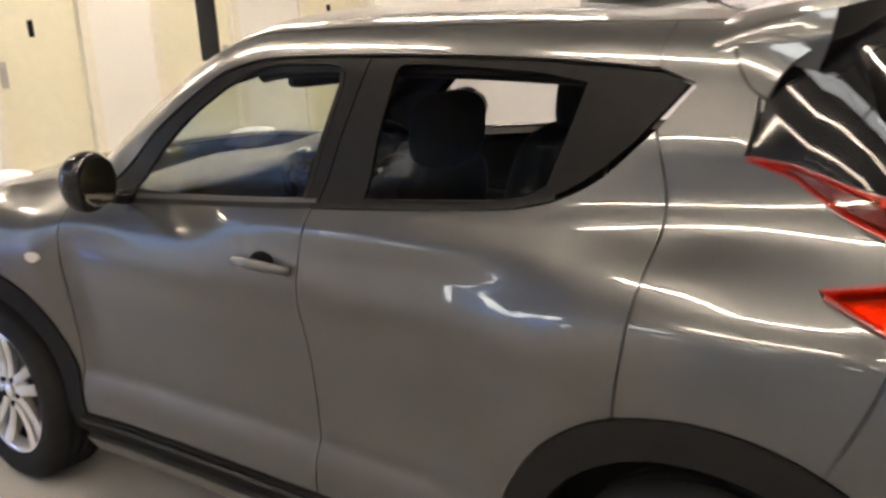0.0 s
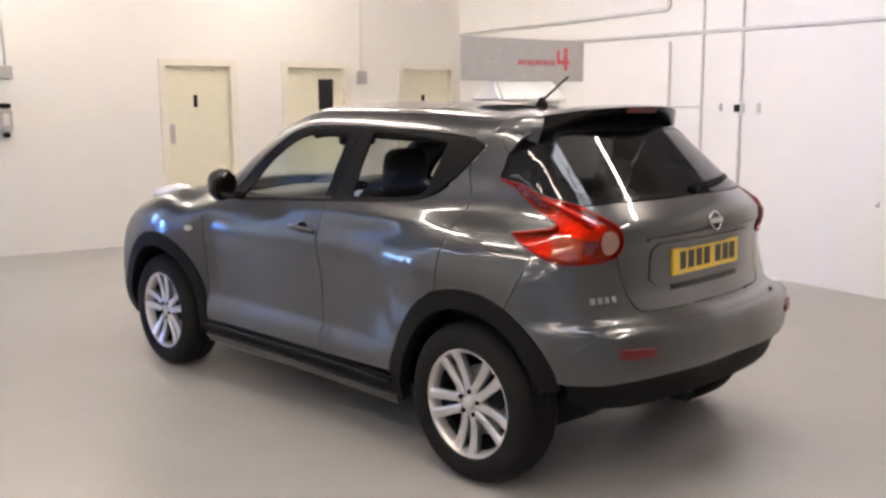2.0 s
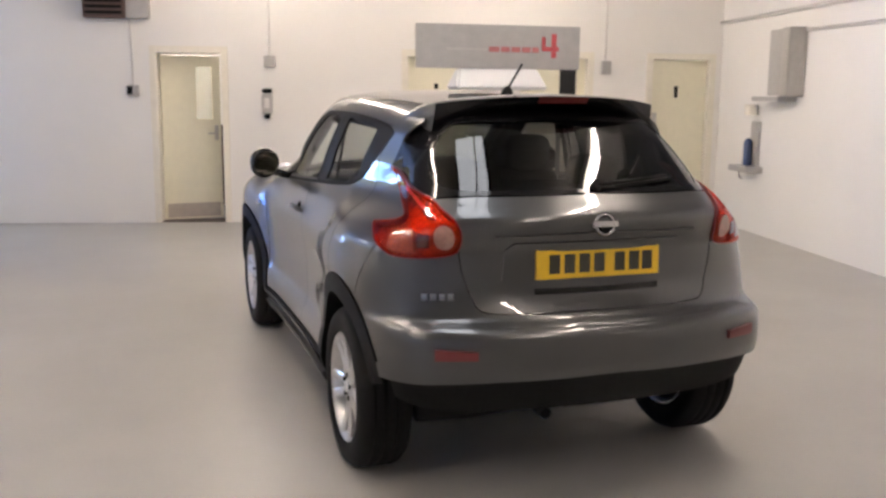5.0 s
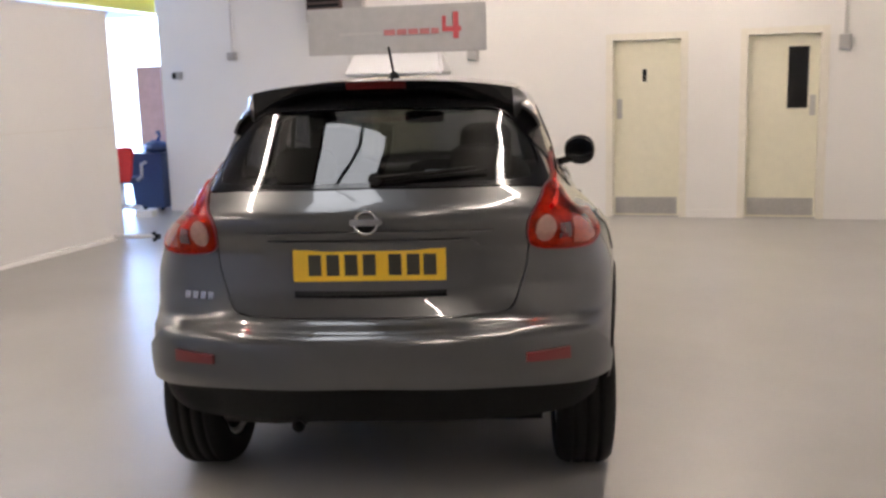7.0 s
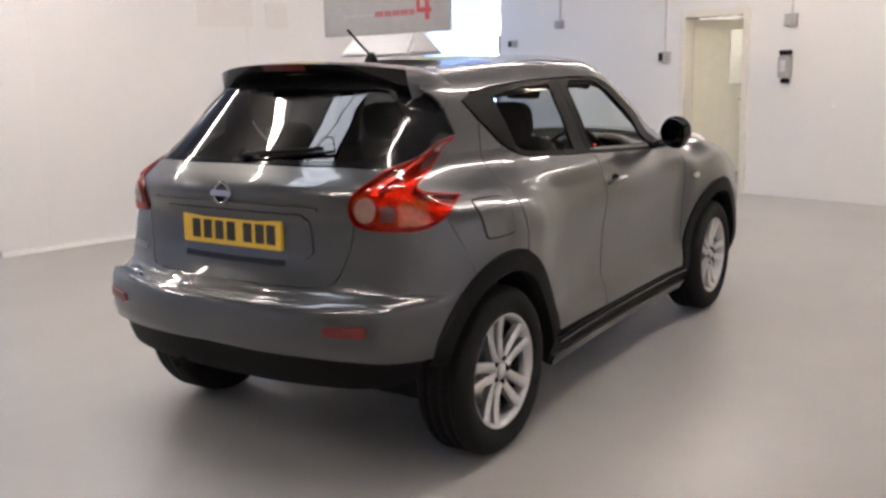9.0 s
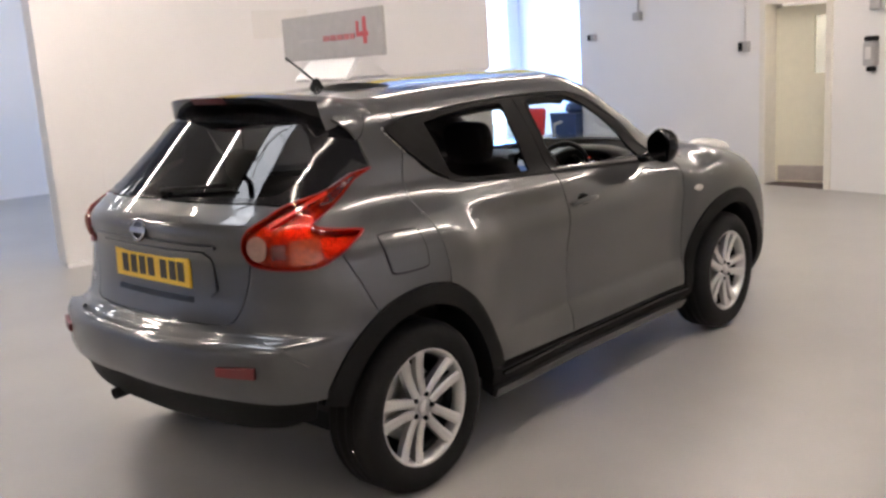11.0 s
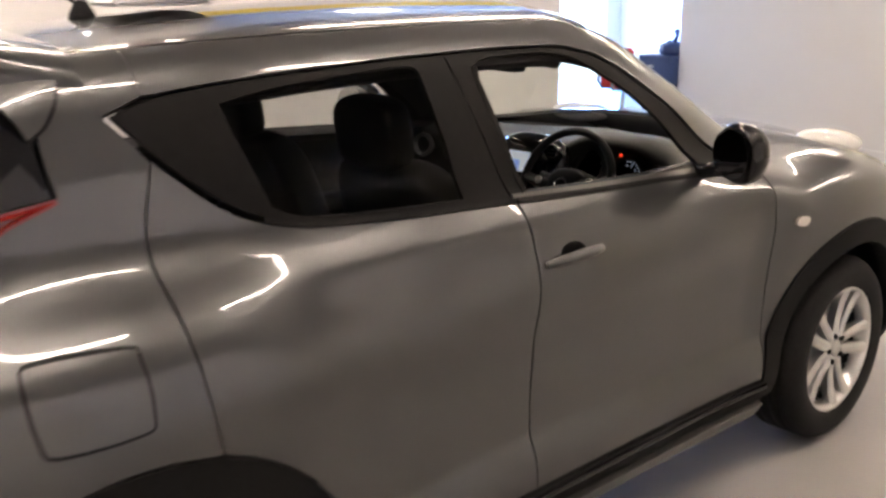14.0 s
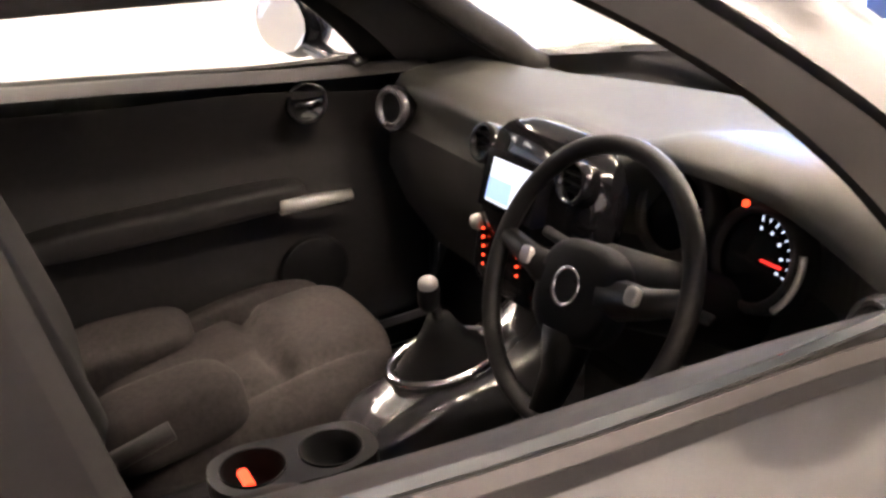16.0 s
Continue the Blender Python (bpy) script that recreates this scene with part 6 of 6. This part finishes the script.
# instrument pods
for x, z, r in ((0.215, 0.985, 0.064), (0.372, 0.970, 0.066)):
    g_ = empty("gauge")
    g_.parent = car
    g_.matrix_basis = pose(x, 0.655, z, 90 - 18, 0, 0)
    part("rim", lathe([(r - 0.006, 0.012), (r + 0.004, 0.016), (r + 0.010, 0.0), (r + 0.010, -0.03), (r - 0.006, -0.03)], None, 40), M_CABIN, g_, "dark dial rim", True)
    part("dial", cyl(r - 0.004, 0.004, Matrix()), M_GLOSS, g_, "black dial")
    lit = x > 0.3
    bm = bmesh.new()
    for k in range(9 if lit else 3):
        t = Matrix.Rotation(radians((100 if lit else 20) - 14 * k), 4, "Z")
        bmesh.ops.create_cube(bm, size=1, matrix=t @ Matrix.Translation((r * 0.80, 0, 0.003)) @ Matrix.Diagonal((0.008 if k % 2 == 0 else 0.005, 0.0018, 0.001, 1)))
        if lit and k % 2 == 0:
            bmesh.ops.create_cube(bm, size=1, matrix=t @ Matrix.Translation((r * 0.60, 0, 0.003)) @ Matrix.Diagonal((0.0045, 0.0035, 0.001, 1)))
    part("marks", bm, M_MARK if lit else M_SILVER, g_, "small lit dial marks" if lit else "")
    if lit:
        part("needle", boxes((0.010, r * 0.66, -0.002, 0.002, 0.004, 0.006)), M_NEEDLE, g_, "short red needle")
        # the glint on the dial rim, modelled as a silver arc
        part("rim_glint", tube([((r + 0.012) * math.cos(t), (r + 0.012) * math.sin(t), 0.010) for t in np.linspace(-0.75, 0.35, 12)], 0.005, seg=8), M_SILVER, g_, "silver arc drawn for the glint on the dial rim", True)
part("warning_lamp", cyl(0.005, 0.004, pose(0.357, 0.640, 1.045, 72), seg=12), M_LED, car, "lit orange warning lamp")
# centre stack
st = empty("centre_stack")
st.parent = car
part("surround", pad(0.160, 0.055, 0.112, 0.75, 0.75, pose(0.050, 0.545, 0.985, -14)), M_GLOSS, st, "gloss black surround", True)
sc = pose(0.040, 0.480, 1.006, 90 - 16, 0, 3)
scr_ = part("display", (lambda b: (bmesh.ops.transform(b, matrix=sc, verts=b.verts), b)[1])(boxes((-0.070, 0.070, -0.046, 0.046, -0.014, 0.002), bevel=0.002)), M_GLOSS, st)
part("picture", (lambda b: (bmesh.ops.transform(b, matrix=sc, verts=b.verts), b)[1])(boxes((-0.050, 0.050, -0.034, 0.034, 0.002, 0.003))), M_LCD, scr_, "lit pale display")
part("picture_bar", (lambda b: (bmesh.ops.transform(b, matrix=sc, verts=b.verts), b)[1])(boxes((-0.050, 0.01, -0.030, 0.004, 0.003, 0.0035))), M_LCD2, scr_)
for x in (-0.070, 0.172):
    part("vent", lathe([(0.025, 0.006), (0.030, 0.008), (0.034, 0.0), (0.034, -0.02), (0.022, -0.02)], pose(x, 0.50, 1.045, 72, 0, 0), 28), M_GLOSS, st, "gloss black round vent rim", True)
    part("vent_blade", boxes((x - 0.022, x + 0.022, 0.500, 0.512, 1.043, 1.047), (x - 0.022, x + 0.022, 0.500, 0.512, 1.030, 1.033), (x - 0.022, x + 0.022, 0.500, 0.512, 1.056, 1.059)), M_DARK, st)
part("climate_panel", pad(0.105, 0.045, 0.075, 0.35, 0.5, pose(-0.012, 0.540, 0.865, -8)), M_GLOSS, st, "", True)
for x, n_ in ((-0.062, 5), (0.040, 4)):
    for k in range(n_):
        part("indicator_light", boxes((x - 0.002, x + 0.002, 0.491, 0.495, 0.900 - 0.016 * k, 0.9032 - 0.016 * k)), M_LED, st, "small orange light")
for x in (-0.085, 0.065):
    part("control_knob", lathe([(0.001, 0.012), (0.012, 0.011), (0.014, 0.0), (0.001, 0.0)], pose(x, 0.498, 0.905, 85, 0, 0), 24, False), M_SILVER, st, "", True)
# side vents
for sx in (-1, 1):
    part("side_vent", lathe([(0.032, 0.008), (0.044, 0.010), (0.050, 0.0), (0.050, -0.03), (0.032, -0.03)], pose(sx * 0.605, 0.590, 0.975, 80, 0, sx * -20), 32), M_CONSOLE, car, "round vent with gunmetal rim", True)
    part("side_vent_core", cyl(0.034, 0.01, pose(sx * 0.605, 0.600, 0.975, 80, 0, sx * -20)), M_DARK, car)

# steering wheel
sw = empty("steering_wheel")
sw.parent = car
swm = pose(0.322, 0.405, 0.975, 90 - 24, 0, 0) @ pose(0, 0, 0, 0, 0, 6)
sw.matrix_basis = swm
R = 0.178
part("rim", tube([(R * math.cos(a), R * math.sin(a), 0) for a in np.linspace(0, math.tau, 56, endpoint=False)], 0.0132, seg=12, closed=True), M_GRIP, sw, "black leather rim", True)
part("boss", pad(0.072, 0.066, 0.030, 0.5, 0.75, pose(0, -0.012, -0.008)), M_DARK, sw, "airbag boss", True)
for a, w in ((8, 0.024), (172, 0.024), (270, 0.030)):
    c, s_ = math.cos(radians(a)), math.sin(radians(a))
    part("spoke", tube([(0.05 * c, 0.05 * s_ - 0.012, -0.006), (0.11 * c, 0.11 * s_ - 0.01, -0.010), (0.172 * c, 0.172 * s_, -0.002)], w, seg=10, radii=(w * 1.2, w * 0.8, w * 0.6)), M_GRIP, sw, "", True)
for x in (-0.092, 0.092):
    part("switch_pad", pad(0.011, 0.012, 0.006, 0.6, 0.7, pose(x * 1.12, 0.010, 0.012)), M_SILVER, sw, "silver switch pad", True)
part("badge", lathe([(0.020, 0.0), (0.025, 0.002), (0.026, 0.006), (0.021, 0.006)], pose(0, -0.008, 0.018), 28), M_CHROME, sw, "chrome ring badge", True)
part("column", tube([(0.335, 0.43, 0.975), (0.335, 0.68, 0.86)], 0.05, seg=14), M_CABIN, car, "", True)
for sx in (-1, 1):
    part("stalk", tube([(0.335 + sx * 0.03, 0.47, 0.965), (0.335 + sx * 0.16, 0.455, 0.985)], 0.008, seg=8), M_CABIN, car, "", True)

# console between the seats
def console():
    rows = []
    for y, w, z in ((-0.35, 0.085, 0.58), (-0.10, 0.090, 0.585), (0.10, 0.095, 0.590), (0.205, 0.098, 0.600), (0.245, 0.100, 0.655), (0.33, 0.105, 0.690), (0.44, 0.108, 0.705), (0.52, 0.105, 0.740), (0.60, 0.10, 0.80)):
        rows.append([(math.copysign(abs(math.cos(a)) ** 0.55, math.cos(a)) * w - 0.012, y, 0.38 + (z - 0.38) * abs(math.sin(a)) ** 0.30) for a in np.linspace(0, math.pi, 21)])
    return loft(rows)


cs = empty("centre_console")
cs.parent = car
part("tunnel", console(), M_CONSOLE, cs, "gloss gunmetal console", True)
ringm = pose(-0.025, 0.395, 0.700, 7, 0, 0)
part("gaiter_ring", tube([tuple(ringm @ Vector((0.072 * math.cos(a), 0.098 * math.sin(a), 0.004))) for a in np.linspace(0, math.tau, 40, endpoint=False)], 0.009, seg=8, closed=True), M_CHROME, cs, "chrome gaiter ring", True)
part("gaiter", lathe([(0.066, 0.0), (0.050, 0.025), (0.040, 0.035), (0.026, 0.06), (0.016, 0.085), (0.001, 0.085)], ringm @ Matrix.Diagonal((1, 1.3, 1, 1)), 28, False), M_DARK, cs, "black gaiter", True)
part("gear_stick", tube([(-0.02, 0.385, 0.77), (-0.014, 0.368, 0.83)], 0.010, seg=10), M_CABIN, cs, "", True)
part("gear_knob", pad(0.017, 0.018, 0.027, 0.7, 0.9, pose(-0.011, 0.362, 0.832)), M_DARK, cs, "", True)
part("knob_cap", pad(0.0155, 0.0165, 0.014, 0.9, 1.0, pose(-0.009, 0.360, 0.853)), M_ALLOY, cs, "", True)
plate_pts = bend([(-0.020, -0.008), (0.028, -0.024), (0.075, -0.008), (0.093, 0.042), (0.098, 0.100), (0.105, 0.160), (0.088, 0.215), (0.040, 0.230), (-0.010, 0.212), (-0.026, 0.160), (-0.028, 0.100), (-0.037, 0.042)], 4, True)
WELLS = ((0.028, 0.042), (0.040, 0.160))
hole = [[(x + 0.050 * math.cos(t), y + 0.050 * math.sin(t)) for t in np.linspace(0, math.tau, 28, endpoint=False)] for x, y in WELLS]
uv, fc = band(plate_pts, hole, 0.02)
bm = bmesh.new()
vs = [bm.verts.new((p[0], p[1], 0.648 + 0.03 * max(p[1] - 0.15, 0))) for p in uv]
for f in fc:
    q = bm.faces.new([vs[i] for i in f])
bmesh.ops.recalc_face_normals(bm, faces=bm.faces[:])
if sum(f.normal.z for f in bm.faces) < 0:
    bmesh.ops.reverse_faces(bm, faces=bm.faces[:])
low = bmesh.ops.extrude_edge_only(bm, edges=[e for e in bm.edges if e.is_boundary])
for v in (g for g in low["geom"] if isinstance(g, bmesh.types.BMVert)):
    v.co.z -= 0.03
part("cup_plate", bm, M_CUP, cs, "silver cup holder plate with two round wells")
for x, y in WELLS:
    part("cup_well", lathe([(0.0495, 0.650), (0.047, 0.651), (0.046, 0.648), (0.042, 0.60), (0.001, 0.60)], pose(x, y, 0.0), 28, False), M_DARK, cs, "", True)
part("cup_light", boxes((0.022, 0.068, 0.018, 0.034, 0.640, 0.650), bevel=0.003), M_LED, cs, "small red light")
part("handbrake", tube([(-0.055, -0.25, 0.64), (-0.05, -0.05, 0.70)], 0.016, seg=10), M_CABIN, cs, "", True)


# seats
def seat(x):
    e = empty("front_seat")
    e.parent = car

    def cushion(p):
        q = p.x / 0.26
        p.z += 0.012 * abs(q) ** 2.5 + 0.03 * (p.y / 0.26) * (1 if p.z > 0 else 0)
        p.z -= 0.034 * math.exp(-((abs(q) - 0.56) / 0.07) ** 2) * (1 if p.z > 0 else 0)
        p.z -= 0.030 * math.exp(-((p.y - 0.06) / 0.022) ** 2) * (1 if p.z > 0 and abs(q) < 0.56 else 0)
        return p

    def back(p):
        q = p.x / 0.25
        p.y += 0.045 * abs(q) ** 2.5
        p.x *= 1 - 0.10 * max(p.z / 0.33, 0)
        return p

    part("cushion", pad(0.262, 0.285, 0.088, 0.62, 0.72, pose(x, 0.130, 0.550, 6), nu=80, nv=44, shape=cushion), M_INSERT, e, "dark grey fabric seat cushion", True)
    for s in (-1, 1):
        part("side_bolster", pad(0.080, 0.125, 0.060, 0.5, 0.5, pose(x + s * 0.165, -0.03, 0.635 if s * x < 0 else 0.590, 4, -s * 10, s * 6)), M_INSERT, e, "raised side bolster", True)
    part("backrest", pad(0.245, 0.075, 0.325, 0.45, 0.45, pose(x, -0.265, 0.850, 16), shape=back), M_FABRIC, e, "dark fabric backrest", True)
    part("headrest", pad(0.125, 0.055, 0.095, 0.55, 0.55, pose(x, -0.375, 1.235, 8)), M_FABRIC, e, "", True)
    for s in (-1, 1):
        part("headrest_post", tube([(x + s * 0.06, -0.345, 1.08), (x + s * 0.06, -0.372, 1.19)], 0.006, seg=8), M_CHROME, e)
        part("rail", boxes((x + s * 0.20 - 0.02, x + s * 0.20 + 0.02, -0.18, 0.36, 0.375, 0.41)), M_DARK, e)
    part("seat_base", boxes((x - 0.22, x + 0.22, -0.12, 0.33, 0.41, 0.50), bevel=0.03), M_CABIN, e)


seat(0.365)
seat(-0.365)
rs = empty("rear_bench")
rs.parent = car
part("cushion", pad(0.60, 0.25, 0.085, 0.35, 0.35, pose(0, -0.72, 0.56, 6)), M_FABRIC, rs, "dark fabric rear cushion", True)
part("backrest", pad(0.58, 0.075, 0.30, 0.35, 0.35, pose(0, -1.02, 0.86, 18)), M_FABRIC, rs, "dark fabric rear backrest", True)
for x in (-0.36, 0.36):
    part("headrest", pad(0.125, 0.045, 0.075, 0.55, 0.55, pose(x, -1.105, 1.195, 10)), M_FABRIC, rs, "", True)
# belts
for sx in (-1, 1):
    b0 = [(sx * 0.585, -0.250, 1.42), (sx * 0.610, -0.238, 1.32), (sx * 0.625, -0.212, 1.20), (sx * 0.640, -0.175, 1.08), (sx * 0.66, -0.18, 0.75), (sx * 0.67, -0.20, 0.42)]
    part("seat_belt", loft([[(p[0], p[1] - 0.042, p[2]) for p in b0], [(p[0] - sx * 0.020, p[1] - 0.024, p[2]) for p in b0]]), M_BELT, car, "grey seat belt")
# thick inner trims up the windscreen pillars
for sx in (-1, 1):
    inner = [p for p in EDGE_XYZ if p[1] > 0.18]
    part("windscreen_pillar_trim", tube([(sx * (p[0] - 0.012), p[1] - 0.012, p[2] - 0.034) for p in inner], 0.034, seg=10), M_CABIN, car, "", True)
# inside mirror and sun visors
im = empty("inside_mirror")
im.parent = car
part("housing", pad(0.115, 0.022, 0.034, 0.4, 0.4, pose(0.0, 0.45, 1.345, 0, 0, -12)), M_DARK, im, "", True)
part("stem", tube([(0, 0.46, 1.36), (0, 0.50, 1.42)], 0.010), M_DARK, im)
for sx in (-1, 1):
    part("sun_visor", pad(0.17, 0.085, 0.010, 0.35, 0.3, pose(sx * 0.30, 0.30, 1.430, -24)), M_LINER, car, "", True)
